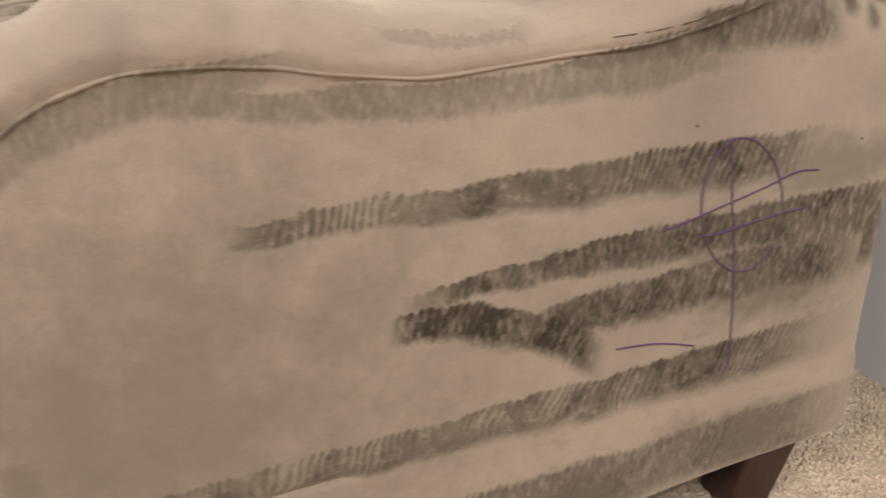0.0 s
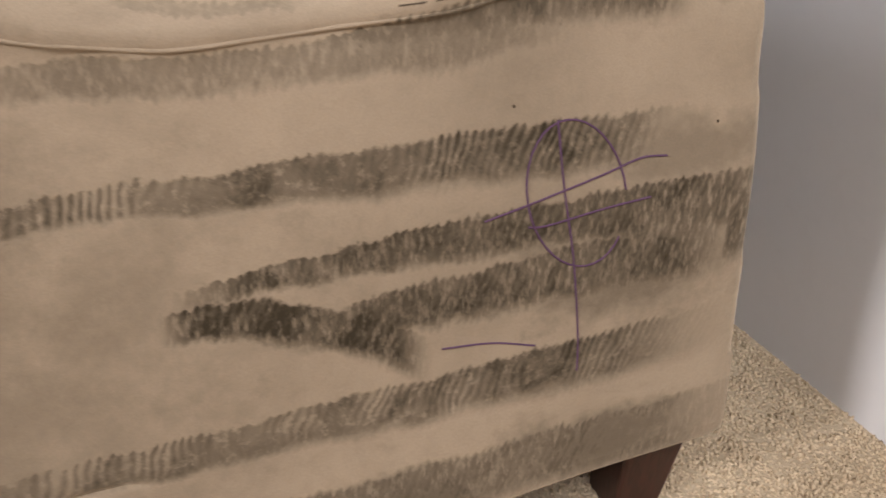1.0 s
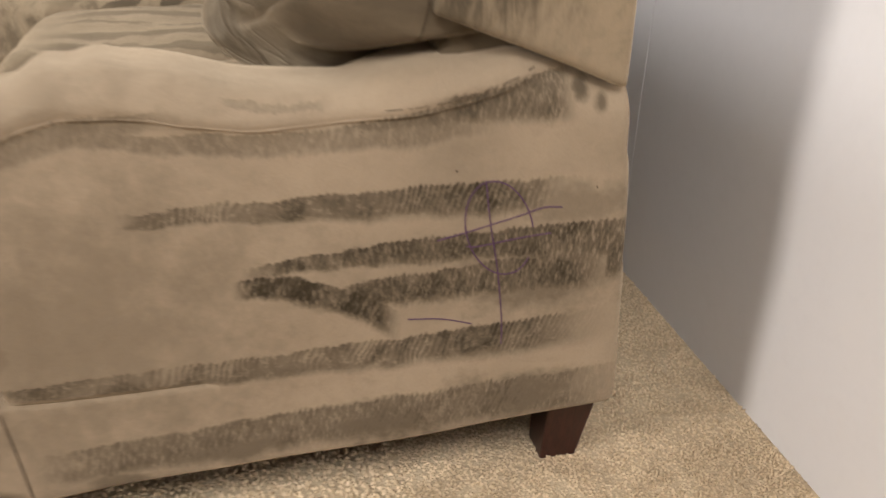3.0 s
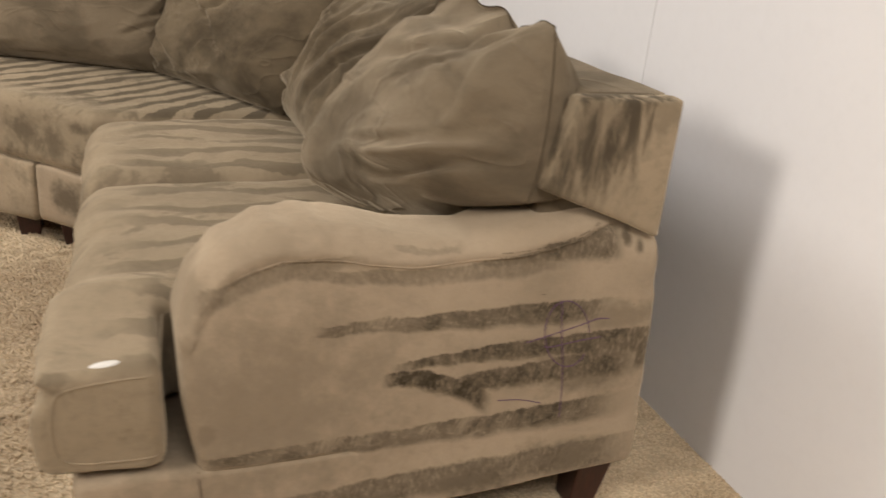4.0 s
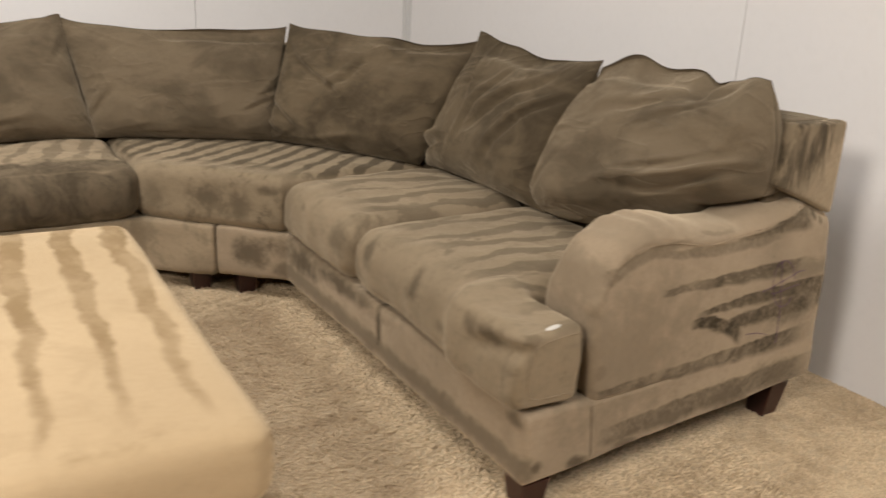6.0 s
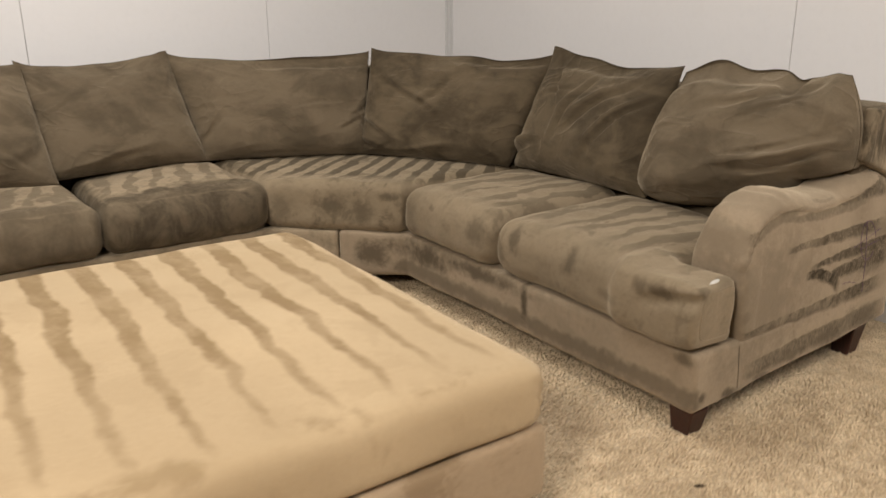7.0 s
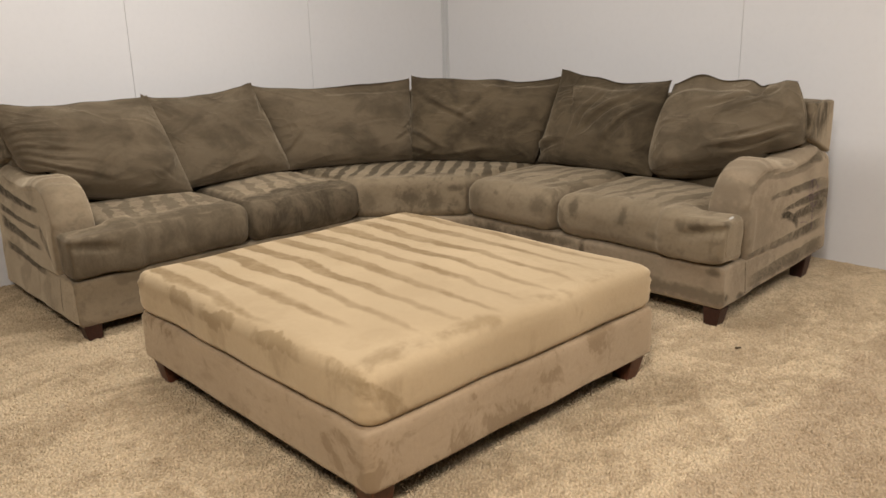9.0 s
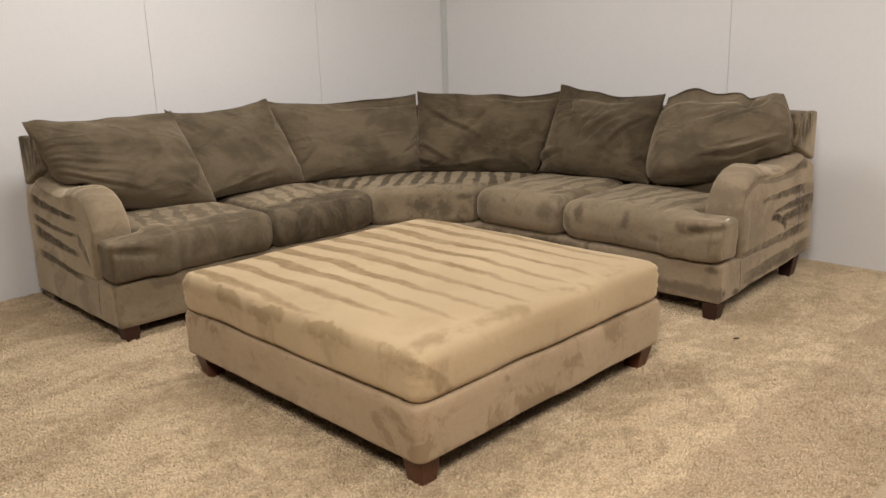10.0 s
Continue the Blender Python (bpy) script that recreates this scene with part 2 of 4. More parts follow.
def ottoman_stripes(n, pos, x, y, z):
    """Brushed lanes on the top that give out towards the near side, and rubbed bands that follow two edges."""
    rag = n.math("MULTIPLY_ADD", n.noise(pos, 20.0, 5.0, 0.70), 1.0, -0.5)
    wave = lanes(n, x, y, pos, 1.0, -0.03, 0.128, 0.075, -0.05)
    gap = n.math("MULTIPLY_ADD", n.noise(n.scaled(pos, 1.0, 0.35, 1.0), 9.0, 3.0), 0.7, -0.35)
    end = n.math("MULTIPLY", n.math("MAXIMUM", n.math("SUBTRACT", -2.46, x), 0.0), 1.6)
    reach = n.math("ADD", n.math("SUBTRACT", y, end), n.math("MULTIPLY", gap, 0.35))
    limit = n.math("MULTIPLY_ADD", n.math("MINIMUM", reach, 1.0), -0.95, 0.90)
    cut = n.math("ADD", n.math("SUBTRACT", wave, limit), n.math("MULTIPLY", rag, 0.6))
    top = n.math("MULTIPLY", n.step(z, 0.392, 0.402), n.step(reach, -0.04, 0.12))
    keys = n.math("MULTIPLY", n.math("MULTIPLY", n.step(cut, -0.22, 0.46), top), n.math("MULTIPLY_ADD", n.step(n.noise(n.scaled(pos, 1.0, 0.6, 1.0), 8.0, 5.0, 0.68), 0.34, 0.64), 0.42, 0.52))
    # distances over the edge: positive on the top, negative down the side
    west = n.math("ADD", n.math("SUBTRACT", x, OX0), n.math("SUBTRACT", z, 0.41))
    south = n.math("ADD", n.math("SUBTRACT", y, OY0), n.math("SUBTRACT", z, 0.41))
    slow = n.math("MULTIPLY_ADD", n.noise(pos, 4.5, 5.0, 0.70, 0.8), 0.16, -0.08)
    wet = n.math("ADD", west, n.math("ADD", slow, n.math("MULTIPLY", rag, 0.02)))
    sud = n.math("ADD", south, n.math("ADD", n.math("MULTIPLY", slow, 1.1), n.math("MULTIPLY", rag, 0.03)))
    rub = n.noise(n.scaled(pos, 1.0, 1.0, 0.6), 6.0, 6.0, 0.66, 0.3)
    band_w = n.math("MULTIPLY", n.math("MULTIPLY", n.step(wet, -0.070, -0.050), n.step(wet, 0.010, -0.004)), n.math("MULTIPLY_ADD", n.step(rub, 0.42, 0.56), 0.50, 0.12))
    band_s = n.math("MULTIPLY", n.math("MULTIPLY", n.step(sud, -0.010, 0.040), n.step(sud, 0.110, 0.060)), n.math("MULTIPLY", n.step(rub, 0.40, 0.62), 0.60))
    # rubbed patches that also paint the sides' shade
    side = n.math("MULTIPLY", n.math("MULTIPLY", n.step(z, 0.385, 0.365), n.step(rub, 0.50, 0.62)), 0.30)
    return n.math("MAXIMUM", n.math("MAXIMUM", keys, side), n.math("MAXIMUM", band_w, band_s))


RIGHT_ARM_MARKS_AND_SHADE = (
    (-0.60, -0.05, 0.478, 0.478, 0.473, 0.009, 0.025, 0.92),
    (-0.46, 0.06, 0.400, 0.412, 0.405, 0.008, 0.030, 0.95, "solid"),
    (-0.38, 0.02, 0.350, 0.362, 0.368, 0.016, 0.036, 0.92, "solid"),
    (-0.468, -0.268, 0.379, 0.364, 0.305, 0.016, 0.022, 1.0, "solid"),
    (-0.79, 0.00, 0.258, 0.262, 0.276, 0.012, 0.028, 0.85),
    (-0.30, -0.255, 0.270, 0.268, 0.272, 0.010, 0.014, 0.85, "solid"),
    (-0.74, 0.05, 0.138, 0.158, 0.172, 0.026, 0.038, 0.75, "solid"),
    (-0.765, -0.52, 0.515, 0.570, 0.590, 0.024, 0.010, 0.55, "solid"),
    # soft shade below the welt, painted like a stroke
    (-0.64, -0.14, 0.578, 0.556, 0.572, 0.010, 0.016, 0.55, "solid"),
    (-0.46, -0.34, 0.600, 0.594, 0.597, 0.003, 0.005, 0.35, "solid"),
    (-0.215, -0.055, 0.585, 0.592, 0.596, 0.018, 0.030, 0.80, "solid"),
    (-0.340, -0.160, 0.566, 0.574, 0.586, 0.004, 0.017, 0.70, "solid"),
    (0.005, 0.06, 0.390, 0.392, 0.395, 0.045, 0.045, 0.80, "solid"),
)
RIGHT_ARM_BLOTS_AND_SHADE = (
    (-0.08, 0.36, 0.12, 0.065, 0.55, "x"),
    (-0.05, 0.455, 0.09, 0.035, 0.45, "x"),
    (-0.045, 0.602, 0.013, 0.014, 0.75, "x"),
    (-0.018, 0.586, 0.010, 0.014, 0.65, "x"),
    (-0.28, 0.150, 0.10, 0.035, 0.70, "x"),
    (-0.10, 0.170, 0.12, 0.045, 0.65, "x"),
    (-0.47, 0.135, 0.10, 0.022, 0.65, "x"),
    (-0.63, 0.110, 0.05, 0.020, 0.60, "x"),
    (-0.775, 0.100, 0.030, 0.020, 0.75, "x"),
    (-0.765, 0.53, 0.050, 0.09, 0.38, "x"),
    (-0.800, 0.37, 0.030, 0.09, 0.35, "x"),
    (-0.66, 0.62, 0.12, 0.04, 0.22, "x"),
    # broad painted falloff of light towards the arm's front
    (-0.66, 0.34, 0.30, 0.25, 0.40, "x"),
    (-0.895, 0.120, 0.026, 0.020, 0.75, "x"),
    (-0.735, 0.320, 0.022, 0.035, 0.50, "x"),
    (0.690, 0.17, 0.024, 0.085, 0.85, "y"),
    # nap patches below the seats, deepened to paint the shade there
    (0.95, 0.215, 0.30, 0.035, 0.75, "y"),
    (1.28, 0.190, 0.20, 0.060, 0.80, "y"),
    (0.80, 0.225, 0.10, 0.025, 0.55, "y"),
    (0.04, 0.225, 0.035, 0.022, 0.55, "y"),
    (-1.03, 0.165, 0.060, 0.060, 0.70, "x"),
    (-0.93, 0.120, 0.050, 0.035, 0.55, "x"),
)
SEAT_BLOTS = (
    (0.73, 0.395, 0.028, 0.048, 0.55, "y"),
    (0.47, 0.390, 0.026, 0.042, 0.55, "y"),
    (0.10, 0.410, 0.055, 0.022, 0.55, "y"),
    (0.17, 0.400, 0.026, 0.030, 0.45, "y"),
    (0.30, 0.335, 0.045, 0.018, 0.40, "y"),
    (0.93, 0.380, 0.060, 0.050, 0.45, "y"),
    (1.35, 0.345, 0.060, 0.080, 0.35, "y"),
)
WEDGE_BLOTS = (
    (-1.15, 0.360, 0.050, 0.050, 0.62, "x"),
    (-1.06, 0.335, 0.035, 0.050, 0.55, "x"),
    (-0.98, 0.400, 0.035, 0.020, 0.60, "x"),
    (-1.30, 0.340, 0.030, 0.060, 0.40, "x"),
)
LEFT_ARM_MARKS = (
    (2.68, 2.10, 0.545, 0.515, 0.505, 0.026, 0.010, 1.0, "solid"),
    (2.66, 2.12, 0.455, 0.430, 0.425, 0.018, 0.008, 1.0, "solid"),
    (2.66, 2.12, 0.385, 0.355, 0.340, 0.034, 0.012, 1.0, "solid"),
    (2.66, 2.08, 0.270, 0.250, 0.225, 0.022, 0.012, 0.95, "solid"),
    (2.12, 2.00, 0.420, 0.370, 0.300, 0.030, 0.030, 0.85),
)

M_END = nap_material("backrest_end_microfibre", SOFA_LIGHT, SOFA_DARK, 0.35, stripes=end_smears)
M_PILLOW = nap_material("pillow_microfibre", (0.138, 0.104, 0.065), (0.038, 0.028, 0.016), 0.54, stretch=(1, 1, 1.6), sheen=0.38, mottle=0.4, wrinkle=0.24, ridge_sheen=(0.20, 0.152, 0.098), edge=(0.40, 0.66))
M_PILLOW_DARK = nap_material("dark_pillow_microfibre", (0.112, 0.083, 0.049), (0.024, 0.017, 0.009), 0.66, stretch=(1, 1, 1.6), sheen=0.38, mottle=0.4, wrinkle=0.24, ridge_sheen=(0.19, 0.143, 0.090), edge=(0.38, 0.66))
# tone lifted above the sofa's to paint light on the arm's outer face
M_ARM_R_LIT = nap_material("right_arm_lit_microfibre", (0.318, 0.243, 0.162), (0.034, 0.025, 0.013), 0.42, RIGHT_ARM_MARKS_AND_SHADE, "x", sheen=0.45, edge=(0.44, 0.80), blots=RIGHT_ARM_BLOTS_AND_SHADE, mottle=0.4)
M_ARM_L = nap_material("left_arm_microfibre", (0.285, 0.218, 0.140), SOFA_DARK, 0.35, LEFT_ARM_MARKS, "y", sheen=0.6)
M_SEAT_R = nap_material("right_seat_microfibre", (0.232, 0.177, 0.112), SOFA_DARK, 0.36, sheen=0.35, blots=SEAT_BLOTS, stripes=lambda n, p, x, y, z: seat_stripes(n, p, x, y, z, 0.10, 1.0, 0.105, 0.42, 0.0, (x, -0.92, -0.78), wild=0.8))
M_SEAT_L = nap_material("left_seat_microfibre", SOFA_LIGHT, SOFA_DARK, 0.5, sheen=0.35, stripes=lambda n, p, x, y, z: seat_stripes(n, p, x, y, z, 1.0, -0.28, 0.095, 0.46, 0.60, (y, 1.84, 1.92), 0.60, 0.75))
M_SEAT_D = nap_material("dark_front_seat_microfibre", SOFA_LIGHT, SOFA_DARK, 0.5, sheen=0.35, stripes=lambda n, p, x, y, z: seat_stripes(n, p, x, y, z, 1.0, -0.28, 0.105, 0.46, 0.76, (y, 1.90, 1.97), 0.74, 0.75))
M_SEAT_W = nap_material("wedge_seat_microfibre", (0.252, 0.193, 0.122), SOFA_DARK, 0.45, sheen=0.35, blots=WEDGE_BLOTS, stripes=lambda n, p, x, y, z: seat_stripes(n, p, x, y, z, -0.64, 0.77, 0.088, 0.72, 0.0, (n.math("ADD", x, y), 0.50, 0.72)))
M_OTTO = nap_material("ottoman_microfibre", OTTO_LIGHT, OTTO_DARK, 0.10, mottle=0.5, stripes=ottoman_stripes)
# darker than the cushion's tone, which paints shade onto the base
M_OTTO_BASE_SHADED = nap_material("shaded_ottoman_base_microfibre", (0.400, 0.294, 0.186), (0.205, 0.138, 0.074), 0.58)


def plain(name, colour, rough, spec=0.3, noise_scale=0.0, amount=0.0, bump=0.0):
    n = Nodes(name)
    pos = n.place()[0]
    if noise_scale:
        v = n.noise(pos, noise_scale, 4.0, 0.6)
        n.link(n.mix(n.math("MULTIPLY", n.step(v, 0.3, 0.75), amount), colour, tuple(0.45 * c for c in colour)), n.bsdf.inputs["Base Color"])
        if bump:
            n.bump(v, 0.3, bump)
    else:
        n.bsdf.inputs["Base Color"].default_value = (*colour, 1)
    n.bsdf.inputs["Roughness"].default_value = rough
    n.bsdf.inputs["Specular IOR Level"].default_value = spec
    return n.mat


def wood(name, colour):
    n = Nodes(name)
    pos = n.place()[0]
    g = n.noise(n.scaled(pos, 9, 9, 1.2), 14.0, 5.0, 0.6, 1.5)
    n.link(n.mix(n.step(g, 0.35, 0.7), colour, tuple(0.5 * c for c in colour)), n.bsdf.inputs["Base Color"])
    n.bsdf.inputs["Roughness"].default_value = 0.42
    n.bump(g, 0.15, 0.002)
    return n.mat


M_LEG_DARK = wood("dark_mahogany", (0.046, 0.013, 0.008))
M_LEG_BROWN = wood("brown_mahogany", (0.120, 0.040, 0.018))
M_SEAM = plain("seam_thread", (0.075, 0.055, 0.036), 0.9, 0.1)
M_EDGE = plain("pillow_edge_thread", (0.060, 0.044, 0.027), 0.95, 0.05)
M_PEN = plain("violet_pen", (0.085, 0.042, 0.080), 0.7, 0.2)
M_UNDER = plain("black_dust_cover", (0.012, 0.011, 0.010), 0.95, 0.1)
M_GLINT = plain("pale_glossy_glint", (0.55, 0.52, 0.46), 0.12, 0.6)
M_SPECK = plain("dark_lint", (0.05, 0.035, 0.02), 0.95, 0.1)


def wall_paint():
    n = Nodes("white_wall_panel")
    pos = n.place()[0]
    a = n.noise(pos, 0.9, 3.0, 0.6)
    b = n.noise(pos, 35.0, 4.0, 0.6)
    c = n.mix(n.math("MULTIPLY", n.step(a, 0.3, 0.75), 0.35), (0.745, 0.725, 0.706), (0.695, 0.676, 0.657))
    c = n.mix(n.math("MULTIPLY", n.step(b, 0.4, 0.8), 0.10), c, (0.58, 0.56, 0.54))
    n.link(c, n.bsdf.inputs["Base Color"])
    n.bsdf.inputs["Roughness"].default_value = 0.62
    n.bsdf.inputs["Specular IOR Level"].default_value = 0.25
    n.bump(b, 0.12, 0.002)
    return n.mat


def carpet_fibre(name, shade=1.0, tufts=False):
    n = Nodes(name)
    pos, x, y, z = n.place()

    def tone(r, g, b):
        return tuple(shade * v for v in (r, g, b))
    a = n.noise(n.scaled(pos, 0.55, 1.0, 1.0, 12.0), 3.2, 6.0, 0.66, 0.9)
    b = n.noise(pos, 16.0, 5.0, 0.68)
    c = n.noise(pos, 120.0, 3.0, 0.7)
    col = n.mix(n.step(b, 0.34, 0.66), tone(0.425, 0.325, 0.208), tone(0.575, 0.455, 0.300))
    col = n.mix(n.math("MULTIPLY", n.step(a, 0.47, 0.56), 0.60), col, tone(0.66, 0.53, 0.355))
    col = n.mix(n.math("MULTIPLY", n.math("MULTIPLY", n.step(a, 0.45, 0.40), n.step(b, 0.42, 0.58)), 0.45), col, tone(0.33, 0.245, 0.150))
    # the lane next to the wall was vacuumed the other way, and a soft strip along the sofa was left out
    ragged = n.math("MULTIPLY_ADD", n.noise(pos, 7.0, 6.0, 0.72), 0.30, -0.15)
    lane = n.step(n.math("ADD", y, ragged), -0.48, -0.53)
    col = n.mix(n.math("MULTIPLY", lane, 0.45), col, tone(0.36, 0.262, 0.170))
    strip = n.math("MULTIPLY", n.step(n.math("MULTIPLY_ADD", ragged, 0.2, x), -1.02, -0.99), n.step(y, 0.0, 0.1))
    col = n.mix(n.math("MULTIPLY", strip, 0.30), col, tone(0.66, 0.53, 0.36))
    # darker between the ottoman and the sofa, with a ragged rim
    aisle = n.math("MULTIPLY", n.math("MULTIPLY", n.step(n.math("ADD", x, ragged), -1.52, -1.42), n.step(n.math("ADD", x, ragged), -0.98, -1.06)), n.math("MULTIPLY", n.step(n.math("ADD", y, ragged), 0.10, 0.25), n.step(n.math("ADD", y, ragged), 1.5, 1.35)))
    col = n.mix(n.math("MULTIPLY", aisle, 0.40), col, tone(0.36, 0.262, 0.165))
    col = n.mix(n.math("MULTIPLY", n.step(c, 0.52, 0.70), 0.26), col, tone(0.26, 0.19, 0.11))
    if tufts:
        isle = n.node("ShaderNodeNewGeometry").outputs["Random Per Island"]
        col = n.mix(n.math("MULTIPLY", n.math("POWER", isle, 2.5), 0.62), col, tone(0.30, 0.215, 0.125))
    n.link(col, n.bsdf.inputs["Base Color"])
    n.bsdf.inputs["Roughness"].default_value = 0.95
    n.bsdf.inputs["Specular IOR Level"].default_value = 0.1
    n.bump(n.math("ADD", n.math("MULTIPLY", c, 1.0), n.math("MULTIPLY", b, 1.2)), 0.45, 0.012)
    return n.mat


M_WALL = wall_paint()
M_CARPET = carpet_fibre("beige_carpet", 0.88)
M_PILE = carpet_fibre("beige_carpet_tufts", 1.20, True)
M_TRIM = plain("white_corner_trim", (0.60, 0.59, 0.57), 0.4, 0.4, 12.0, 0.08)
M_BACKING = plain("panel_backing", (0.42, 0.41, 0.39), 0.9, 0.1)
# unseen walls and ceiling, kept dark to cut the bounced light
M_FAR = plain("unseen_wall_grey", (0.22, 0.21, 0.20), 0.8, 0.1, 5.0, 0.2)
M_CEILING = plain("unseen_ceiling_grey", (0.30, 0.29, 0.28), 0.85, 0.1, 6.0, 0.08)

# ---------------------------------------------------------------- mesh tools


def mesh_object(name, verts, faces, material, parent=None, smooth=True, label=""):
    me = bpy.data.meshes.new(name)
    me.from_pydata([tuple(v) for v in verts], [], [tuple(f) for f in faces])
    me.validate()
    if smooth:
        me.polygons.foreach_set("use_smooth", [True] * len(me.polygons))
    me.materials.append(material)
    ob = new(name, me)
    if parent is not None:
        ob.parent = parent
        ob.matrix_parent_inverse = parent.matrix_world.inverted()
    if label:
        ob["label"] = label
    return ob


def part(name, bm, material, parent, label="", smooth=False):
    """Links a bmesh, given in world places, as one mesh under a thing."""
    me = bpy.data.meshes.new(name)
    bm.to_mesh(me)
    bm.free()
    if smooth:
        me.polygons.foreach_set("use_smooth", [True] * len(me.polygons))
    me.materials.append(material)
    ob = new(name, me)
    if parent is not None:
        ob.parent = parent
        ob.matrix_parent_inverse = parent.matrix_world.inverted()
    if label:
        ob["label"] = label
    return ob


def thing(name, x, y, z, label, category, group=""):
    ob = new(name)
    ob.empty_display_size = 0.1
    ob.matrix_world = Matrix.Translation((x, y, z))
    bpy.context.view_layer.update()
    return tagged(ob, label, category, group)


def box_bm(x0, x1, y0, y1, z0, z1, bevel=0.0, segments=2):
    bm = bmesh.new()
    bmesh.ops.create_cube(bm, size=1.0, matrix=Matrix.Translation(((x0 + x1) / 2, (y0 + y1) / 2, (z0 + z1) / 2)) @ Matrix.Diagonal((x1 - x0, y1 - y0, z1 - z0, 1)))
    if bevel:
        bmesh.ops.bevel(bm, geom=bm.edges[:], offset=bevel, segments=segments, affect="EDGES", profile=0.5)
    return bm


def surface_net(field, lo, hi, step):
    """The zero surface of a signed distance field as quads: verts (n, 3) and faces."""
    axes = [np.arange(lo[k], hi[k] + step, step) for k in range(3)]
    gx, gy, gz = np.meshgrid(*axes, indexing="ij")
    d = field(gx, gy, gz)
    n = d.shape
    corner = [(i, j, k) for i in (0, 1) for j in (0, 1) for k in (0, 1)]
    cells = [d[i:n[0] - 1 + i, j:n[1] - 1 + j, k:n[2] - 1 + k] for i, j, k in corner]
    inside = np.stack([c < 0 for c in cells])
    mixed = inside.any(0) & ~inside.all(0)
    total, count = np.zeros(mixed.shape + (3,)), np.zeros(mixed.shape)
    for a in range(8):
        for b in range(a + 1, 8):
            if sum(abs(p - q) for p, q in zip(corner[a], corner[b])) != 1:
                continue
            cross = inside[a] != inside[b]
            gap = np.where(cross, cells[a] - cells[b], 1.0)
            t = np.where(cross, cells[a] / gap, 0.0)
            for axis in range(3):
                total[..., axis] += np.where(cross, corner[a][axis] + t * (corner[b][axis] - corner[a][axis]), 0)
            count += cross
    index = -np.ones(mixed.shape, dtype=int)
    index[mixed] = np.arange(mixed.sum())
    base = np.argwhere(mixed)
    verts = (base + total[mixed] / count[mixed][:, None]) * step + np.array([a[0] for a in axes])
    faces = []
    for axis in range(3):
        u, v = (axis + 1) % 3, (axis + 2) % 3
        first = [slice(0, s) for s in n]
        first[axis] = slice(0, n[axis] - 1)
        second = [slice(0, s) for s in n]
        second[axis] = slice(1, n[axis])
        s0, s1 = d[tuple(first)] < 0, d[tuple(second)] < 0
        where = np.argwhere(s0 != s1)
        where = where[(where[:, u] > 0) & (where[:, v] > 0) & (where[:, u] < n[u] - 1) & (where[:, v] < n[v] - 1)]
        flip = s0[tuple(where.T)]
        quad = []
        for du, dv in ((1, 1), (0, 1), (0, 0), (1, 0)):
            c = where.copy()
            c[:, u] -= du
            c[:, v] -= dv
            quad.append(index[tuple(c.T)])
        quad = np.stack(quad, 1)
        quad[~flip] = quad[~flip][:, ::-1]
        faces.append(quad)
    return verts, np.concatenate(faces)


def sd_box(x, y, z, c, h, r):
    qx, qy, qz = abs(x - c[0]) - h[0] + r, abs(y - c[1]) - h[1] + r, abs(z - c[2]) - h[2] + r
    out = np.sqrt(np.maximum(qx, 0) ** 2 + np.maximum(qy, 0) ** 2 + np.maximum(qz, 0) ** 2)
    return out + np.minimum(np.maximum(qx, np.maximum(qy, qz)), 0) - r


def sd_polygon(a, b, pts):
    """Signed distance to a polygon in a plane."""
    best, inside = np.full(a.shape, 1e9), np.zeros(a.shape, dtype=bool)
    for (ax, ay), (bx, by) in zip(pts, pts[1:] + pts[:1]):
        ex, ey = bx - ax, by - ay
        t = np.clip(((a - ax) * ex + (b - ay) * ey) / (ex * ex + ey * ey), 0, 1)
        best = np.minimum(best, (a - ax - t * ex) ** 2 + (b - ay - t * ey) ** 2)
        if ay != by:
            inside ^= ((ay > b) != (by > b)) & (a < (bx - ax) * (b - ay) / (by - ay) + ax)
    return np.where(inside, -1, 1) * np.sqrt(best)


def sd_extruded(flat, across, half, r):
    qa, qb = flat + r, abs(across) - half + r
    return np.sqrt(np.maximum(qa, 0) ** 2 + np.maximum(qb, 0) ** 2) + np.minimum(np.maximum(qa, qb), 0) - r


def smooth_min(a, b, k):
    h = np.clip(0.5 + 0.5 * (b - a) / k, 0, 1)
    return b + (a - b) * h - k * h * (1 - h)


def rumple(verts, amount, scale, seed=0.0):
    """Uneven stuffing: pushes the places about along a slow noise."""
    out = np.array(verts, dtype=float)
    for k, v in enumerate(out):
        p = Vector(v) * scale + Vector((seed, 2.3 * seed, -seed))
        out[k] += np.array(noise.noise_vector(p)) * amount
    return out


def tube(name, points, radius, material, parent, sides=6, closed=False):
    """A thin round cord along points (world places)."""
    pts = [Vector(p) for p in points]
    verts, faces, count = [], [], len(pts)
    for k, p in enumerate(pts):
        a = pts[(k + 1) % count] if closed else pts[min(k + 1, count - 1)]
        b = pts[(k - 1) % count] if closed else pts[max(k - 1, 0)]
        d = (a - b).normalized()
        side = d.cross(Vector((0.31, 0.17, 0.93))).normalized()
        up = d.cross(side)
        for j in range(sides):
            w = 2 * math.pi * j / sides
            verts.append(p + radius * (math.cos(w) * side + math.sin(w) * up))
    for k in range(count if closed else count - 1):
        for j in range(sides):
            m = (k + 1) % count
            faces.append((k * sides + j, k * sides + (j + 1) % sides, m * sides + (j + 1) % sides, m * sides + j))
    return mesh_object(name, verts, faces, material, parent)


